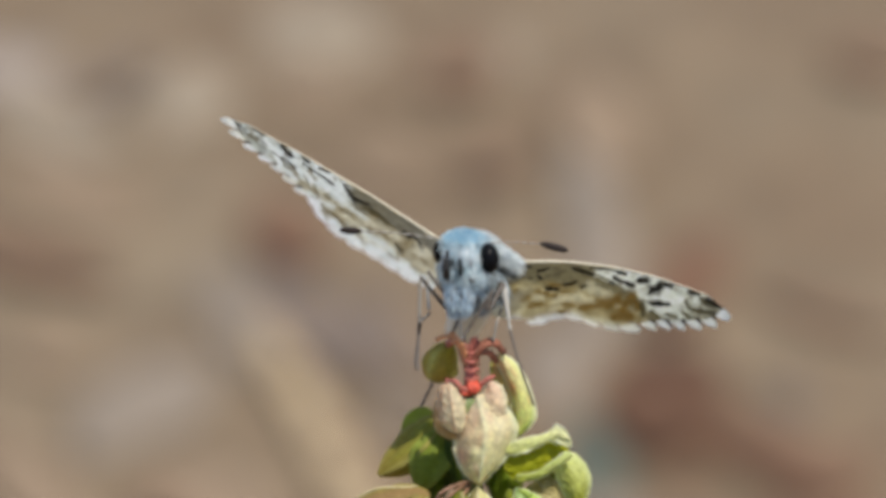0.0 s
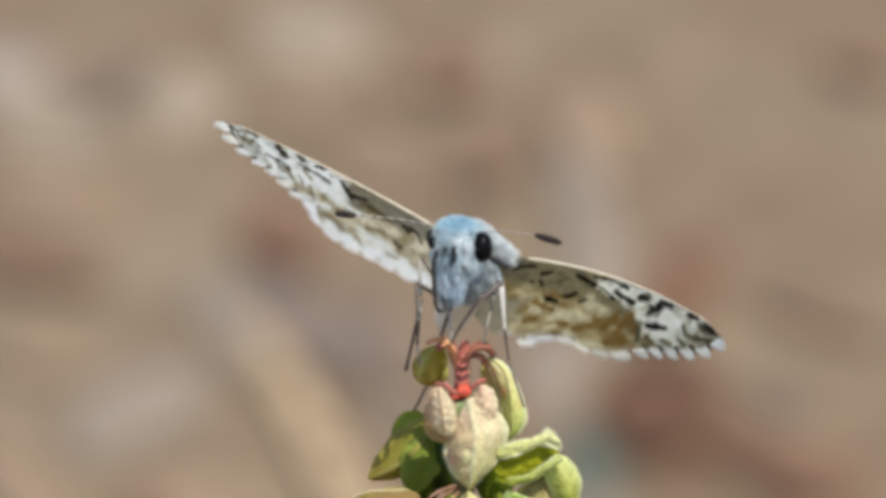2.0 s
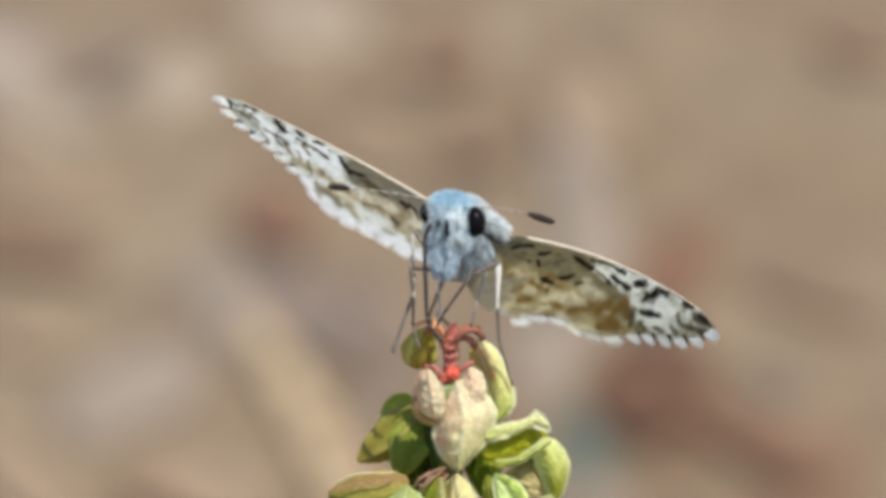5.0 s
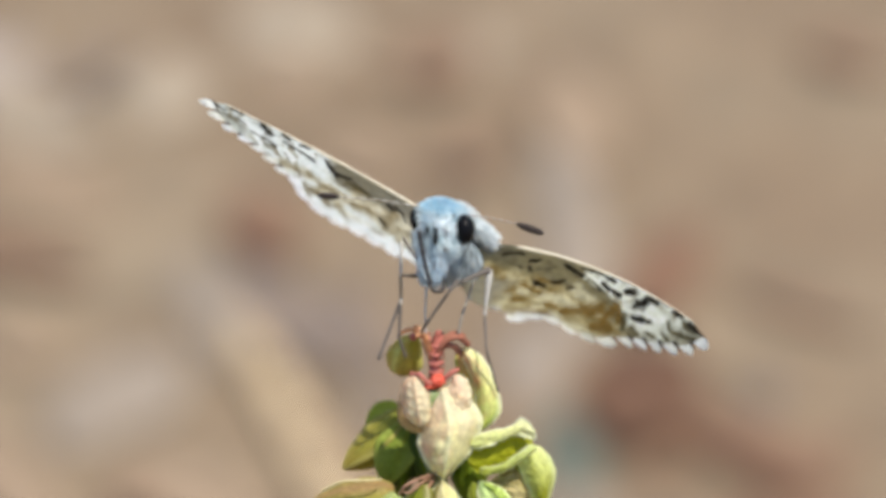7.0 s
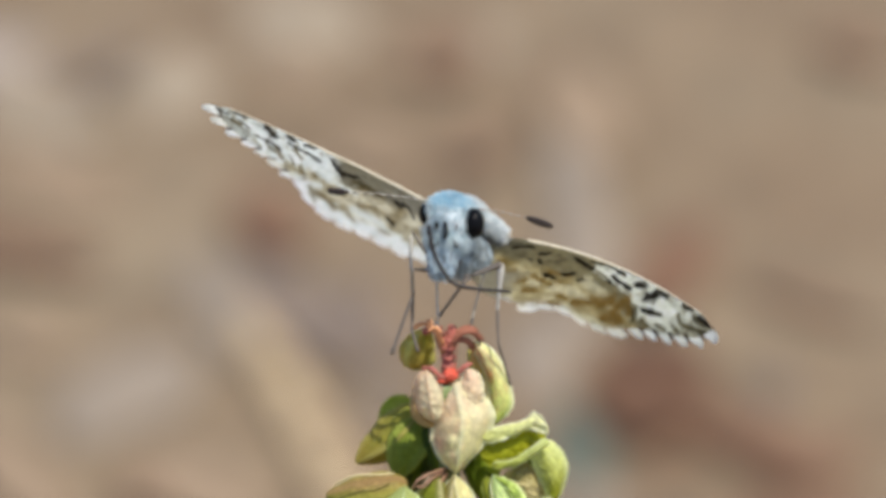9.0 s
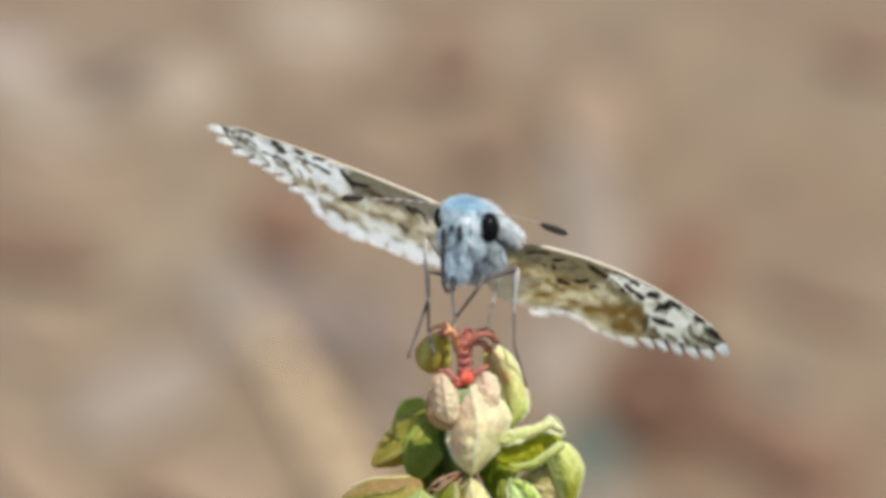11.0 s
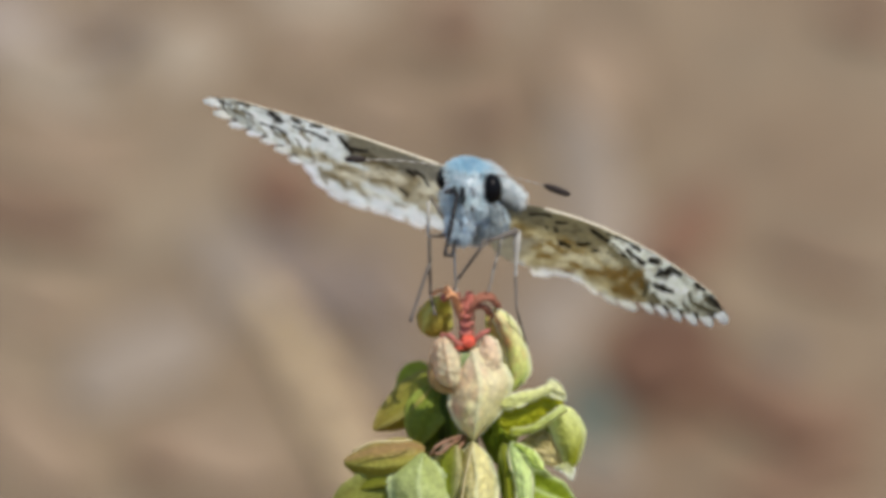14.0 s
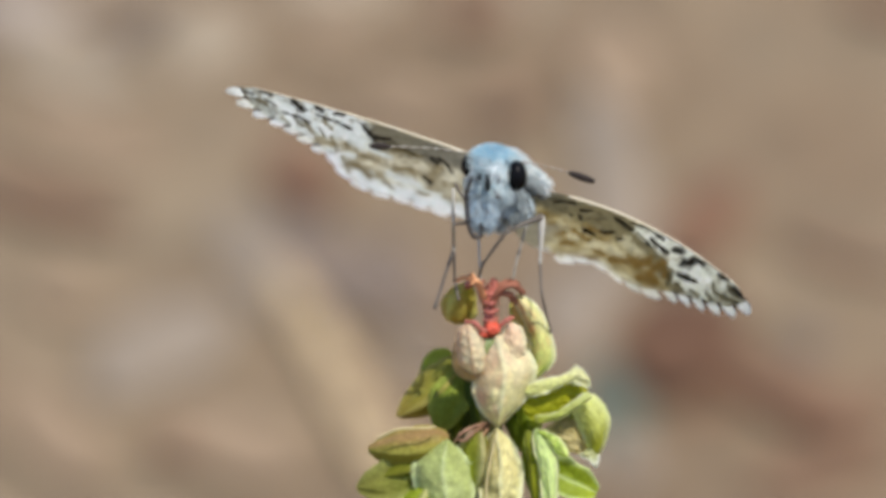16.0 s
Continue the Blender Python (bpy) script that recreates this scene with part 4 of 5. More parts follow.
def wing(sign, hinge, bow):
    root = None
    for name, smax, front, back, tint_of, drop in (("forewing", 15.0, lambda s: 0.5 * max(0, (s - 13.8) / 1.2) ** 2, lambda s: fore_back(s, sign), wing_tint, 0.0),
                                                   ("hindwing", 10.2 if sign > 0 else 8.5, lambda s: min(fore_back(s, sign), hind_back(s, sign) - 0.1), lambda s: hind_back(s, sign), wing_tint, 0.0)):
        grid, tint = [], []
        ns, nc = int((smax + 1.2) * 9), 64
        for i in range(ns + 1):
            s = -1.2 + (smax + 1.2) * i / ns
            c0, c1 = front(s), back(s)
            row, trow = [], []
            for j in range(nc + 1):
                c = c0 + (c1 - c0) * j / nc
                row.append(wing_point(s, c, sign, bow, drop + 0.05 * math.sin(s * 2.2 + c * 0.5)))
                trow.append(tint_of(s, c, sign))
            grid.append(row)
            tint.append(trow)
        if sign < 0:
            grid.reverse(), tint.reverse()
        ob = linked(name, sheet_mesh(name, grid, tint, 1.2e-5), M_WING, root or butterfly,
                    "checkered white wing underside with dark spots" if root is None else "cream wing underside with olive brown bands")
        if root is None:
            root = ob
            ob.location = hinge
        fringe(sign, bow, smax, back, drop, root, name)
        if name == "forewing":
            line = [wing_point(s * 0.5, -0.03, sign, bow, 0.0) for s in range(5 if sign > 0 else 0, 29)]
            part("wing_edge", tube(line, [max(0.25, 0.80 - 0.60 * k / (len(line) - 1)) * 1e-4 for k in range(len(line))], 8), M_RIB, root, "cream leading edge rib")
    return root


def fringe(sign, bow, smax, back, drop, root, name):
    """Fine hair scales along the wing's outer edge, in white tufts with darker gaps."""
    rng = random.Random(5 if sign > 0 else 6)
    verts, faces, col = [], [], []
    fore = name == "forewing"
    inner = (10.4 if sign > 0 else 8.6) if fore else 0.1 if sign < 0 else 3.7
    edge = []
    n = 1400
    for i in range(n + 1):
        s = inner + (smax - inner) * i / n
        edge.append(Vector((s, back(s))))
    if fore:
        edge += [Vector((15.0 + 0.05 * k, 0.6 - 0.12 * k)) for k in range(1, 4)]
    run, marks = 0.0, [0.0]
    for a, b in zip(edge, edge[1:]):
        run += math.hypot(b.x - a.x, 0.55 * (b.y - a.y))      # tufts are spaced by width
        marks.append(run)
    tufts = (6 if sign > 0 else 7) if fore else (6 if sign > 0 else 7)

    def at_edge(w):
        k = max(0, min(len(edge) - 2, int(np.searchsorted(marks, w)) - 1))
        q = edge[min(len(edge) - 1, k + 40)] - edge[max(0, k - 40)]
        out = Vector((-q.y, q.x)).normalized()
        return edge[k], ((out + Vector((0.3, 0.45) if sign < 0 else (0.15, 0.05))).normalized() if fore else out)

    for t in range(tufts):
        pitch = run / tufts
        wide = (0.80 if fore else 0.9) * rng.uniform(0.93, 1.05)
        size = rng.uniform(0.92, 1.1) * (0.8 if not fore else 0.95 if sign < 0 else 0.72)
        white = lerp((0.93, 0.94, 0.86) if sign > 0 else (0.92, 0.94, 0.92), (0.90, 0.86, 0.70), rng.random() * (0.6 if fore else 0.2))
        if sign > 0 and not fore and t > 1:
            white = lerp((0.80, 0.77, 0.62), (0.90, 0.88, 0.78), rng.random())
        cols = 22
        _, lead = at_edge((t + 0.5) * pitch)
        base = len(verts)
        for i in range(cols + 1):
            off = i / cols - 0.5
            p, out = at_edge((t + 0.5 + off * wide) * pitch)
            out = (out + lead).normalized()
            shape = max(0.0, 1 - abs(2 * off) ** 2.2) ** 0.55
            ln = size * ((0.12 + 0.98 * shape) if fore else (0.62 + 0.3 * shape)) * rng.uniform(0.88, 1.10)
            for f in (-0.25, 0.35, 0.8, 1.0):
                u = p + out * (ln * f) + Vector((rng.uniform(-0.02, 0.02), 0))
                verts.append(wing_point(u.x, u.y, sign, bow, drop + 0.03 + 0.05 * max(0, f) * math.cos(i * 1.9)))
                col.append(mottle(white, u.x * 4, u.y, 0.06))
        for i in range(cols):
            for j in range(3):
                a = base + i * 4 + j
                faces.append((a, a + 4, a + 5, a + 1))
        # short dark scales between the tufts
        for q in range(30 if fore else 5):
            p, out = at_edge((t + 1 + rng.uniform(-0.13, 0.13)) * pitch)
            ln = rng.uniform(0.2, 0.55)
            m = len(verts)
            tan = Vector((out.y, -out.x)) * 0.04
            for u in (p - out * 0.25 - tan, p - out * 0.25 + tan, p + out * ln):
                verts.append(wing_point(u.x, u.y, sign, bow, drop + 0.05))
                col.append((0.15, 0.12, 0.08) if fore else (0.5, 0.45, 0.35))
            faces.append((m, m + 1, m + 2))
    me = bpy.data.meshes.new("fringe")
    me.from_pydata([tuple(v) for v in verts], [], faces)
    add_tint(me, col)
    linked("fringe", me, M_FRINGE, root, "white tufted wing fringe", False, "stuff")


def clumps(n, seed, fine=4.0):
    """Hairs of one clump share their tone."""
    return noise.noise((n.x * fine + seed, n.y * fine, n.z * fine * 0.6)) + 0.5 * noise.noise((n.x * 2.5 * fine, n.y * 2.5 * fine + seed, n.z * fine))


def head_tint(n, rng):
    if n.z > 0.44 + 0.35 * clumps(n, 3.0) + 0.25 * abs(n.x):
        return lerp((0.40, 0.64, 0.75), (0.78, 0.89, 0.93), 0.5 + 0.7 * clumps(n, 5.0) + rng.uniform(-0.3, 0.3))
    if clumps(n, 9.0, 5.0) < -0.54:
        return lerp((0.10, 0.10, 0.10), (0.30, 0.31, 0.30), rng.random())
    return lerp((0.47, 0.60, 0.66), (0.86, 0.91, 0.92), 0.6 + 0.7 * clumps(n, 1.0) + rng.uniform(-0.25, 0.25))


def palp_tint(n, rng):
    if clumps(n, 12.0, 5.0) < -0.48:
        return lerp((0.16, 0.18, 0.20), (0.36, 0.38, 0.40), rng.random())
    return lerp((0.42, 0.56, 0.66), (0.78, 0.86, 0.91), 0.58 + 0.7 * clumps(n, 2.0) + rng.uniform(-0.25, 0.25))


def chest_tint(n, rng):
    if clumps(n, 7.0, 5.0) < -0.28:
        return lerp((0.08, 0.09, 0.09), (0.24, 0.25, 0.26), rng.random())
    return lerp((0.34, 0.41, 0.45), (0.72, 0.80, 0.84), 0.45 + 0.7 * clumps(n, 4.0) + rng.uniform(-0.3, 0.3))


def px(*r):
    return tuple(v * K for v in r)


BELLY = B(898, 350, 5.0)                   # where the abdomen joins the thorax


def build_butterfly():
    white = lambda n, g: lerp((0.58, 0.64, 0.65), (0.92, 0.94, 0.94), 0.70 + 0.9 * clumps(n, 6.0) + g.uniform(-0.3, 0.3))
    thorax = part("thorax", blob(B(904, 318, 5.4), px(47, 56, 11), 0.04, 1, turn=32), M_SKIN, butterfly, "white furry thorax")
    hair_coat("thorax_hair", B(904, 318, 5.4), px(47, 56, 11), 3600, 0.0007, white, 11, lambda n: n.y < 0.5, (0.5, -0.1, 0.35), thorax, turn=32)
    chest = part("chest", blob(B(889, 362, 2.6), px(29, 60, 42), 0.05, 6), M_CHEST, butterfly, "grey furry chest")
    hair_coat("chest_hair", B(889, 362, 2.6), px(29, 60, 42), 3000, 0.0005, chest_tint, 12, lambda n: n.y < 0.5 and n.z < 0.7, (0, -0.1, -0.3), chest)
    belly = part("abdomen", tube(bend([(0, 0, 0), px(-2, 114, -8), px(-7, 228, -16), px(-10, 342, -22)], 6), [v * K for v in np.interp(range(19), [0, 6, 14, 18], [42, 40, 32, 13])], 18), M_BELLY, butterfly, "pale tapering abdomen")
    belly.location = BELLY
    head = part("head", blob(B(870, 312, 0), px(42, 40, 42), 0.04, 2), M_SKIN, butterfly, "blue-grey furry head")
    hair_coat("head_hair", B(868, 306, 0), px(40, 40, 44), 5200, 0.00055, head_tint, 13,
              lambda n: n.y < 0.75 and not (n.x > 0.86 and abs(n.z + 0.05) < 0.45) and not (n.x < -0.82 and -0.2 < n.z < 0.6), (0, -0.1, 0.10), head)
    for x, z, r, turn, seed in ((848, 357, (12, 25, 48), 2, 3), (868, 359, (14, 27, 48), 8, 5)):
        palp = part("palp", blob(B(x, z, -0.4), px(*r), 0.10, seed, turn=turn), M_SKIN, head, "furry white and blue-grey mouth palp")
        hair_coat("palp_hair", B(x, z, -0.4), px(*r), 2600, 0.00045, palp_tint, 14 + seed, None, (0, -0.1, -1.0), palp, 2.6e-5, turn)
    hair_coat("cheek_hair", B(868, 334, -0.2), px(37, 36, 26), 1800, 0.0006, head_tint, 23, lambda n: n.y < 0.2 and not (n.x > 0.5 and n.z > 0.1) and n.z < 0.38, (0, -0.1, -0.9), head, 2.6e-5)
    hair_coat("head_crest", B(872, 304, 0.3), px(38, 36, 31), 1100, 0.00092, lambda n, g: lerp((0.44, 0.67, 0.77), (0.84, 0.92, 0.94), 0.5 + 0.8 * clumps(n, 8.0) + g.uniform(-0.3, 0.3)), 17, lambda n: n.z > 0.25, (0.1, -0.1, 0.4), head, 2.6e-5)
    for x, z, r, count, seed in ((908, 291, (27, 22, 13), 2000, 18), (930, 308, (28, 20, 8), 1700, 22), (949, 320, (18, 16, 5), 900, 24)):
        hair_coat("neck_hair", B(x, z, 1.8), px(*r), count, 0.0007, white, seed, lambda n: n.z > -0.6 and n.y < 0.6, (0.7, -0.1, 0.1), thorax, 2.4e-5, 38)
    hair_coat("wing_root_hair", B(922, 358, 1.5), px(20, 14, 30), 800, 0.0007, chest_tint, 19, lambda n: n.y < 0.3, (-0.5, -0.1, -1.6), thorax, 2.4e-5, -18)
    hair_coat("wing_root_hair", B(938, 332, 2.5), px(24, 8, 3), 700, 0.0004, lambda n, g: lerp((0.20, 0.22, 0.22), (0.46, 0.49, 0.47), 0.5 + 0.6 * clumps(n, 21.0) + g.uniform(-0.3, 0.3)), 27, lambda n: n.y < 0.4, (0.7, -0.1, -0.5), thorax, 2.4e-5, 28)
    hair_coat("dark_tuft", B(863, 322, -1.95), px(2.2, 4, 14), 420, 0.00014, lambda n, g: (0.02, 0.02, 0.022), 15, None, (0, -0.4, -0.8), head)
    hair_coat("dark_tuft", B(848, 313, -1.85), px(1.8, 4, 5), 100, 0.00014, lambda n, g: DARKH, 16, None, (0, -0.4, -0.8), head)
    part("eye", blob(B(914, 311, -0.55), px(19, 26, 27), 0.0, 0, 4), M_EYE, head, "round glossy black eye")
    part("eye", blob(B(829, 294, 0.10), px(13, 22, 20), 0.0, 0, 4), M_EYE, head, "round glossy black eye")
    # folded forelegs against the chest
    part("foreleg", tube(bend([B(806, 326, -0.2), B(815, 342, -0.6), B(829, 363, -0.8)], 5), 2.6 * K, 8), M_GREY_LEG, butterfly, "folded dark foreleg")
    part("foreleg", tube(bend([B(803, 334, 0.6), B(802, 362, 0.5), B(802, 394, 0.5)], 5), 3.0 * K, 8), M_PALE_LEG, butterfly, "pale foreleg")

    return belly


abdomen = build_butterfly()

# antennae with ringed shafts and dark clubs: base, end of shaft, tip
FEELERS = (((838, 272, -0.2), (690, 261, -0.8), (655, 260, -0.9)), ((905, 285, -0.2), (1008, 306, 0.3), (1052, 322, 0.3)))


def build_antenna(base, tip, club, bands):
    o = B(*base)
    line = bend([Vector(), (B(*tip) - o) / 2 + Vector((0, 0, 3 * K)), B(*tip) - o], 15)
    n = len(line)
    shaft = part("antenna", tube(line, 1.1 * K, 8), M_SHAFT, butterfly, "thin ringed antenna with a dark club")
    shaft.location = o
    for i in range(1, n - 1, 2):
        part("antenna_ring", tube([line[i], line[i].lerp(line[i + 1], 0.55)], 1.7 * K, 8), bands[i // 2 % 2], shaft)
    a, b = B(*tip) - o, B(*club) - o
    club_ob = part("antenna_club", tube([(b - a) * f for f in (-.05, .12, .3, .6, .9, 1.0)], [v * K for v in (2.5, 5.0, 6.4, 6.6, 5.4, 3)], 10), M_CLUB, shaft, "dark brown club")
    club_ob.location = a
    return shaft, club_ob


antennae = [build_antenna(*FEELERS[0], (M_PALE_LEG, M_GREY_LEG)), build_antenna(*FEELERS[1], (M_SHAFT, M_TENDRIL))]
wing_left = wing(-1, HINGE_L, 0.22)
wing_right = wing(1, HINGE_R, 1.25)

# proboscis: a chain of short stiff links
LINKS, LINK = 16, 0.47 * MM
MOUTH = B(834, 317, -1.9)
proboscis = part("proboscis", blob((0, 0, 0), px(4, 4, 4), 0.1, 1, 2), M_DARK, butterfly, "long thin dark drinking tube")
proboscis.location = MOUTH
links = [part("link", tube([(0, 0, 0), (0, 0, -LINK / 2), (0, 0, -LINK)], [(4.2 - 1.4 * (i + f) / LINKS) * K for f in (0, .5, 1)], 8), M_DARK, proboscis)
         for i in range(LINKS)]

# legs: the hip is a place on the body, the other joints are set from the red stem mark, time by time
STILL = (0.0, 3.5, 7.0, 12.0, 16.0)
LEGS = (
    ((832, 394, 0.6), 0.4, (3.1, 2.6, 2.6), (M_GREY_LEG, M_SHAFT, M_GREY_LEG),
     ([(-86, -185), (-70, -174), (-59, -175), (-61, -177), (-62, -174)], [(-88, -108), (-63, -124), (-57, -133), (-59, -130), (-61, -131)], [(-92, -22), (-97, -26), (-97, -27), (-95, -25), (-95, -25)])),
    ((803, 400, 0.8), 0.8, (2.4, 2.6, 2.3), (M_SHAFT, M_GREY_LEG, M_GREY_LEG),
     ([(-86, -106), (-62, -122), (-58, -124), (-60, -124), (-61, -126)], [(-91, -66), (-62, -75), (-61, -66), (-59, -72), (-59, -72)], [(-95, -30), (-52, -38), (-49, -31), (-50, -32), (-52, -40)])),
    ((860, 400, 6.0), 7.5, (2.8, 2.6, 2.2), (M_GREY_LEG, M_GREY_LEG, M_GREY_LEG),
     ([(-52, -30), (-50, -32), (25, -205), (25, -205), (25, -205)], [(-68, 12), (-52, -2), (45, -225), (45, -225), (45, -225)], [(-100, 76), (-90, 72), (30, -205), (30, -205), (30, -205)])),
    ((903, 402, -0.6), -0.6, (3.0, 2.8, 2.4), (M_GREY_LEG, M_GREY_LEG, M_GREY_LEG),
     ([(42, -160), (36, -156), (30, -150), (28, -149), (31, -160)], [(0, -95), (-5, -98), (-12, -90), (-10, -98), (-11, -102)], [(-14, -70), (-16, -74), (-22, -74), (-19, -84), (-16, -80)])),
    ((908, 404, 0.0), 1.0, (2.4, 5.6, 2.4, 1.9), (M_GREY_LEG, M_PALE_LEG, M_GREY_LEG, M_GREY_LEG),
     ([(60, -173), (83, -184), (99, -185), (94, -183), (95, -187)], [(73, -90), (85, -104), (91, -103), (92, -105), (92, -104)],
      [(85, -42), (89, -45), (93, -47), (92, -46), (94, -50)], [(114, 42), (114, 36), (115, 32), (115, 26), (112, 20)])),
    ((932, 398, 3.0), 3.0, (2.4, 2.0), (M_SHAFT, M_SHAFT),
     ([(48, -105), (48, -105), (50, -105), (50, -108), (50, -110)], [(42, -72), (42, -75), (44, -72), (44, -78), (43, -76)])),
    ((847, 405, 3.0), 3.0, (2.2, 1.8), (M_PALE_LEG, M_PALE_LEG),
     ([(-16, -105), (-16, -110), (-15, -108), (-16, -108), (-16, -112)], [(-14, -70), (-14, -74), (-14, -72), (-14, -75), (-14, -76)])),
)


def leg_joints(leg, t):
    """Hip and joints in the butterfly's space at t, without depth between the stiff pieces."""
    hip, depth, _, _, joints = leg
    inv = body_pose(t).inverted()
    out = [B(*hip)]
    for row in joints:
        x = float(np.interp(t, STILL, [p[0] for p in row]))
        y = float(np.interp(t, STILL, [p[1] for p in row]))
        out.append(inv @ V(864 + x, 571 + y, depth))
    return out


def body_pose(t):
    """The butterfly in the working frame at t."""
    fx, fy, ex, ey, _, _, _, _, lean = TRACK[t]
    dx, dy = ex - fx - (914 - 864), ey - fy - (303 - 571)
    eye = V(*EYE)
    return Matrix.Translation(eye + Vector((dx * K, 0, -dy * K))) @ pose(0, 0, 0, 0, lean - 8.6) @ Matrix.Translation(-eye) @ Matrix.Translation(O)


def wing_turn(t, sign):
    """Angle of a wing about its hinge at t, degrees."""
    row = TRACK[t]
    tx, ty = (row[4], row[5]) if sign < 0 else (row[6], row[7])
    p = body_pose(t).inverted() @ V(tx - (row[0] - 864), ty - (row[1] - 571) - (9 if sign < 0 else 2), 3.0)
    d = p - (HINGE_L if sign < 0 else HINGE_R)
    return math.degrees(math.atan2(-d.z * sign, d.x * sign)), d


def wing_pose(t, sign):
    """A wing about its hinge at t; drawn in towards the thorax when its reach is shorter."""
    hinge = HINGE_L if sign < 0 else HINGE_R
    turn, d = wing_turn(t, sign)
    short = max(0.0, wing_turn(16.0, sign)[1].length - d.length)
    pitch = float(np.interp(t, [p[0] for p in PITCH], [p[1 if sign < 0 else 2] for p in PITCH]))
    return Matrix.Translation(hinge - d.normalized() * 0.8 * short) @ pose(0, 0, 0, 0, turn) @ pose(0, 0, 0, -pitch)


# clubs of the antennae: seconds: left x, y; right x, y
CLUBS = {
    0.0: (623, 409, 983, 435), 0.5: (597, 394, 959, 420), 1.0: (620, 389, 972, 426), 1.5: (605, 383, 959, 421), 2.0: (609, 380, 962, 420), 2.5: (585, 346, 939, 389),
    3.0: (600, 332, 949, 380), 3.5: (596, 329, 949, 371), 5.8: (614, 332, 960, 392), 6.0: (600, 335, 948, 397), 6.5: (594, 334, 945, 390), 7.0: (582, 348, 937, 404), 7.5: (595, 340, 951, 394),
    8.0: (611, 348, 969, 401), 8.5: (607, 346, 965, 398), 11.0: (629, 352, 982, 406), 11.5: (608, 343, 959, 394), 12.0: (635, 329, 988, 380), 12.5: (609, 323, 962, 380),
    13.0: (632, 315, 986, 369), 13.5: (611, 299, 969, 352), 14.0: (632, 283, 989, 337), 14.5: (662, 279, 1018, 332), 15.0: (652, 271, 1011, 325), 15.5: (703, 271, 1060, 325), 16.0: (675, 260, 1031, 314),
}


def feeler_turn(t, side):
    """Turn of an antenna about its base against how it was built, degrees."""
    base, tip, club = FEELERS[side]
    row = TRACK[t]
    x, y = CLUBS[t][2 * side:2 * side + 2]
    now = body_pose(t).inverted() @ V(x - (row[0] - 864), y - (row[1] - 571)) - B(*base)
    was = (B(*tip) + B(*club)) / 2 - B(*base)
    return math.degrees(math.atan2(-now.z, now.x) - math.atan2(-was.z, was.x)) % 360


# how far each wing is pitched open, degrees: seconds, left, right
PITCH = ((0, -4.5, 0), (1, -4, 3), (1.5, -3, 5), (2, -2, 7.5), (2.5, -1, 10.5), (3, 0, 11), (3.5, 0, 11), (6, -4, 4.5), (7, -4, 3), (8.5, -2.5, 2), (11, -1.5, 1), (16, 0, 0))


# headings of the proboscis along its length, degrees from straight down towards the right; last: turn of its plane (90: rolled up edge-on)
CURL = {
    0.0: (0, 80, 300, 400, 460, 560, 90), 1.5: (0, 80, 300, 400, 460, 560, 90), 2.0: (-20, -2, 5, 185, 190, 190, 0), 2.5: (-45, -3, -3, -2, 0, 0, 0), 3.0: (-45, -4, 0, 0, 0, 0, 0),
    3.5: (0, 5, 8, 10, 12, 60, 0), 5.8: (-45, -5, -3, -5, -5, 40, 0), 6.0: (-50, 0, 32, 36, 40, 45, 0), 6.5: (0, 10, 40, 75, 170, 200, 0), 7.0: (10, 12, 14, 150, 190, 190, 0),
    7.5: (5, 8, 22, 80, 180, 190, 0), 8.0: (5, 15, 45, 80, 105, 120, 0), 8.5: (5, 15, 42, 60, 66, 68, 0), 8.7: (5, 15, 42, 60, 66, 68, 0), 10.8: (5, 8, 10, 184, 190, 190, 0),
    11.0: (0, -2, 4, 184, 186, 186, 0), 11.5: (-45, 18, 44, 85, 170, 190, 0), 12.0: (-35, -8, 20, 110, 172, 180, 0), 12.5: (0, 0, 4, 10, 180, 186, 0), 13.0: (-20, -4, 6, 184, 188, 186, 0),
    13.5: (-40, -10, 35, 215, 208, 172, 0), 14.0: (110, -12, -12, -12, 168, 168, 0), 14.5: (110, -12, -12, -12, 168, 168, 0), 15.0: (110, -12, -12, -12, 168, 168, 0),
    15.5: (-28, -8, 8, 150, 188, 186, 0), 16.0: (-22, -4, 16, 172, 188, 184, 0),
}
KNOTS = (0, 0.12, 0.45, 0.6, 0.72, 1.0)


# the abdomen hangs while the butterfly drinks, then is held level: seconds, droop, swing to the left in degrees
DROOP = ((0, 15, 7), (1.5, 15, 8), (3.0, 17, 8), (3.7, 17, 8), (5.6, 0, 0), (16, 0, 0))


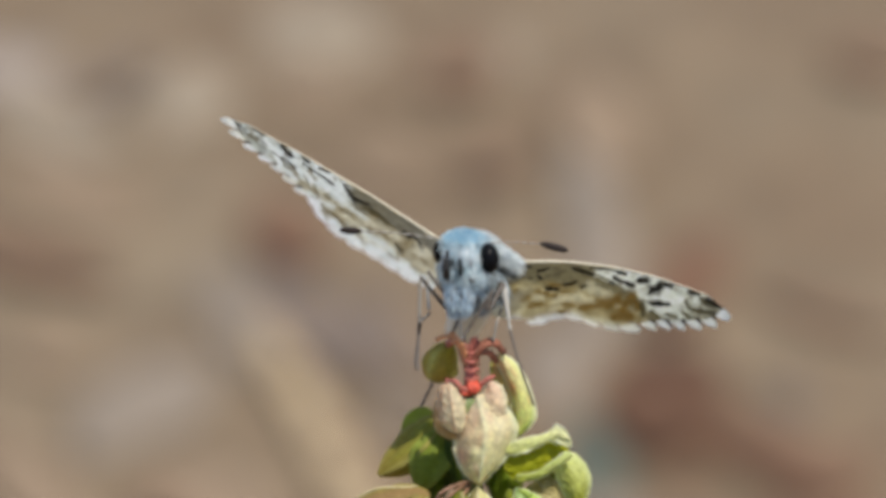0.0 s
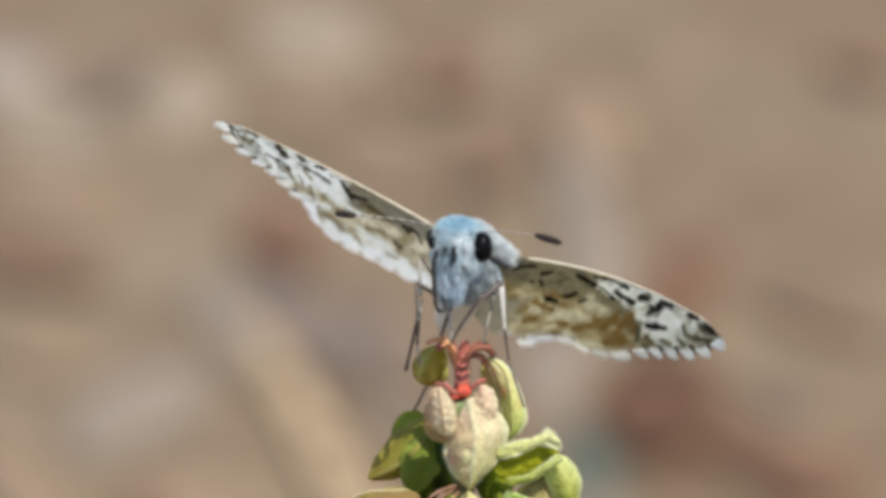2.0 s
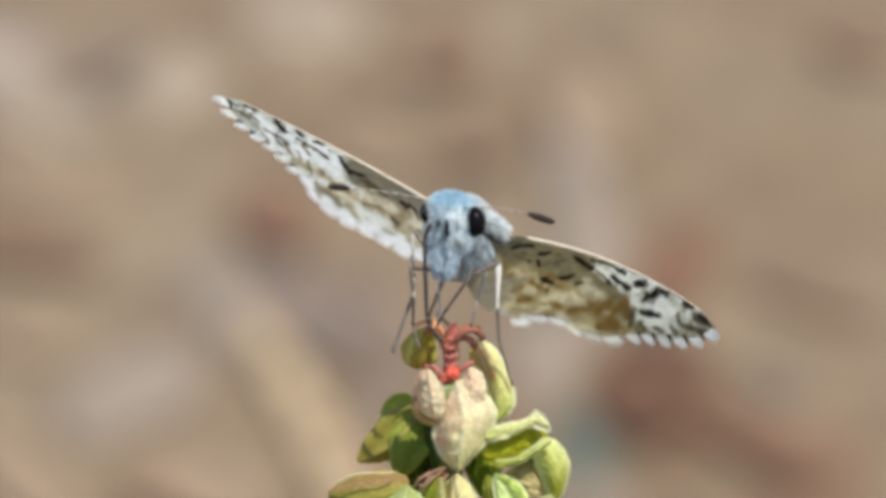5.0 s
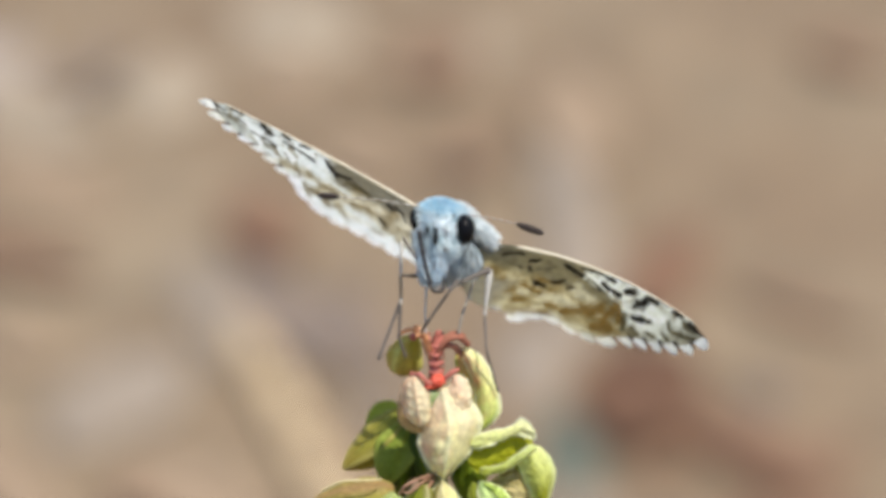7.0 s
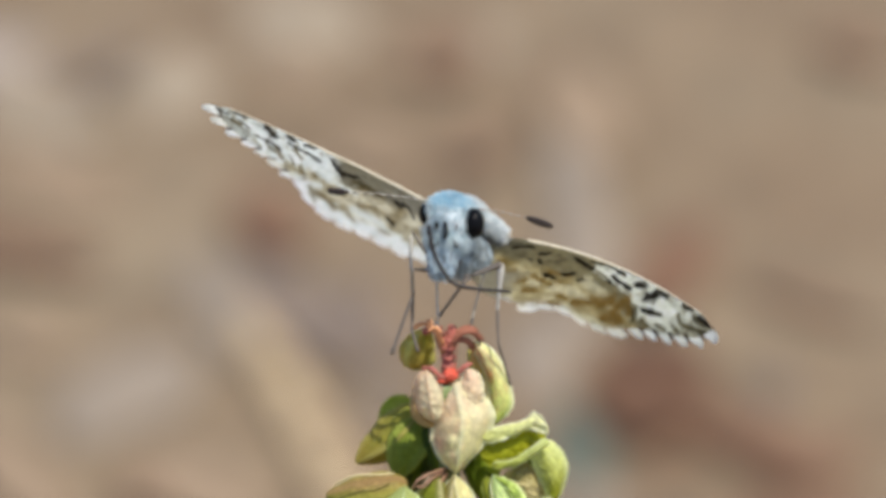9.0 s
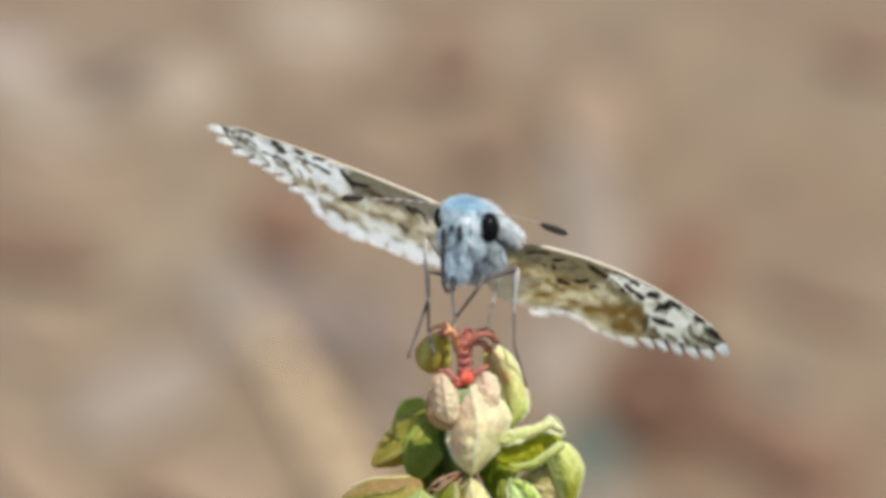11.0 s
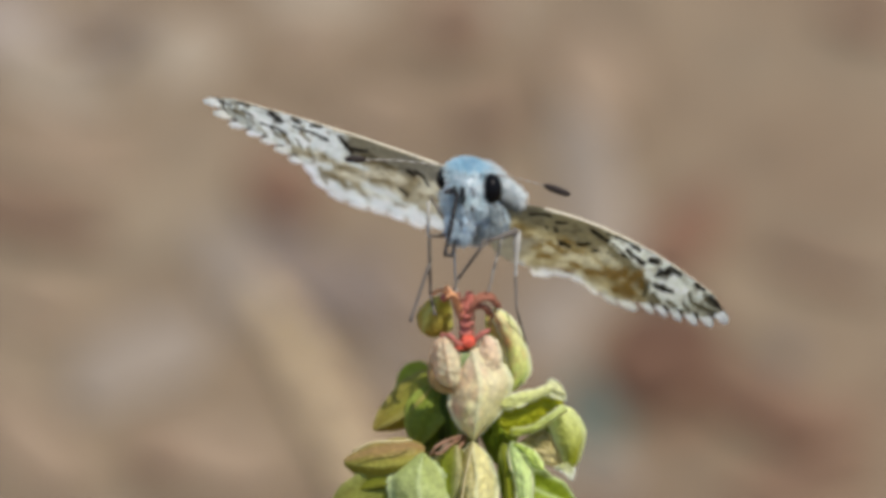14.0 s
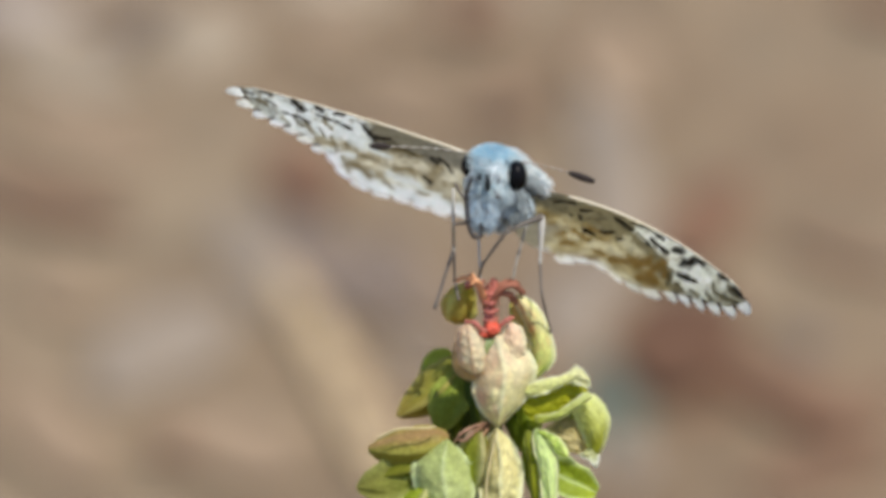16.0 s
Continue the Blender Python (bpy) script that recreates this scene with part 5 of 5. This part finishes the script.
def motions():
    times = list(TRACK)
    walk(abdomen, [(t, Matrix.Translation(BELLY) @ pose(0, 0, 0, 0, 0, turn) @ pose(0, 0, 0, -droop)) for t, droop, turn in DROOP])
    walk(butterfly, [(t, F @ body_pose(t)) for t in times])
    for ob, sign in ((wing_left, -1), (wing_right, 1)):
        walk(ob, [(t, wing_pose(t, sign)) for t in times])
    for side, (ob, club_ob) in enumerate(antennae):
        walk(club_ob, [(t, Matrix.Translation(B(*FEELERS[side][1]) - B(*FEELERS[side][0])) @ pose(0, 0, 0, 0, -0.9 * side * ((feeler_turn(t, side) + 180) % 360 - 180))) for t in times])
        walk(ob, [(t, Matrix.Translation(B(*FEELERS[side][0])) @ pose(0, 0, 0, 0, feeler_turn(t, side))) for t in times])
    # proboscis links
    keys = sorted(CURL)
    steps = [round(0.1 * k, 1) for k in range(161)]
    rows = [[] for _ in range(LINKS)]
    for t in steps:
        h = [float(np.interp(t, keys, [CURL[k][q] for k in keys])) for q in range(7)]
        at = Vector()
        for i in range(LINKS):
            a = float(np.interp(i / (LINKS - 1), KNOTS, h[:6]))
            m = pose(0, 0, 0, 0, 0, -h[6]) @ pose(0, 0, 0, 0, -a) @ pose(0, 0, 0, float(np.interp(a, (70, 130), (-2, 50))) if h[6] < 10 else 2)
            rows[i].append((t, Matrix.Translation(at) @ m))
            at = at + m @ Vector((0, 0, -LINK))
    for ob, r in zip(links, rows):
        walk(ob, r)
    # legs keep their feet on the pods; what a stiff piece is longer than its span goes into depth
    for leg, (pieces, lengths) in zip(LEGS, legs):
        tracks = [[] for _ in pieces]
        for t in times:
            j = leg_joints(leg, t)
            p = j[0]
            for i, ln in enumerate(lengths):
                q = j[i + 1]
                flat = math.hypot(q.x - p.x, q.z - p.z)
                deep = math.sqrt(max(0.0, ln * ln - flat * flat))
                want = q.y - p.y
                q = Vector((q.x, p.y + (deep if want > 0 else -deep), q.z))
                e = q - p
                tracks[i].append((t, Matrix.Translation(p) @ pose(0, 0, 0, 0, -math.degrees(math.atan2(e.x, -e.z)))
                                  @ pose(0, 0, 0, math.degrees(math.atan2(e.y, math.hypot(e.x, e.z))))))
                p = q
        for ob, r in zip(pieces, tracks):
            walk(ob, r)


def build_leg(leg):
    spans = [leg_joints(leg, t) for t in TRACK]
    pieces, lengths = [], []
    n = len(leg[4])
    for i in range(n):
        ln = max(math.hypot(j[i + 1].x - j[i].x, j[i + 1].z - j[i].z) for j in spans) * 1.005
        ra, rb = leg[2][i], leg[2][min(i + 1, n - 1)] * 0.9
        name = ("thigh", "shin", "foot", "claw")[i] if n > 2 else ("shin", "foot")[i]
        pieces.append(part(name, tube([(0, 0, -ln * f) for f in (0, .15, .5, .85, .94, 1)], [1.2 * v * K for v in (ra * .8, ra, (ra + rb) / 2, rb, rb * 1.35, rb)], 8), leg[3][i], butterfly))
        lengths.append(ln)
    return pieces, lengths


legs = [build_leg(leg) for leg in LEGS]
motions()
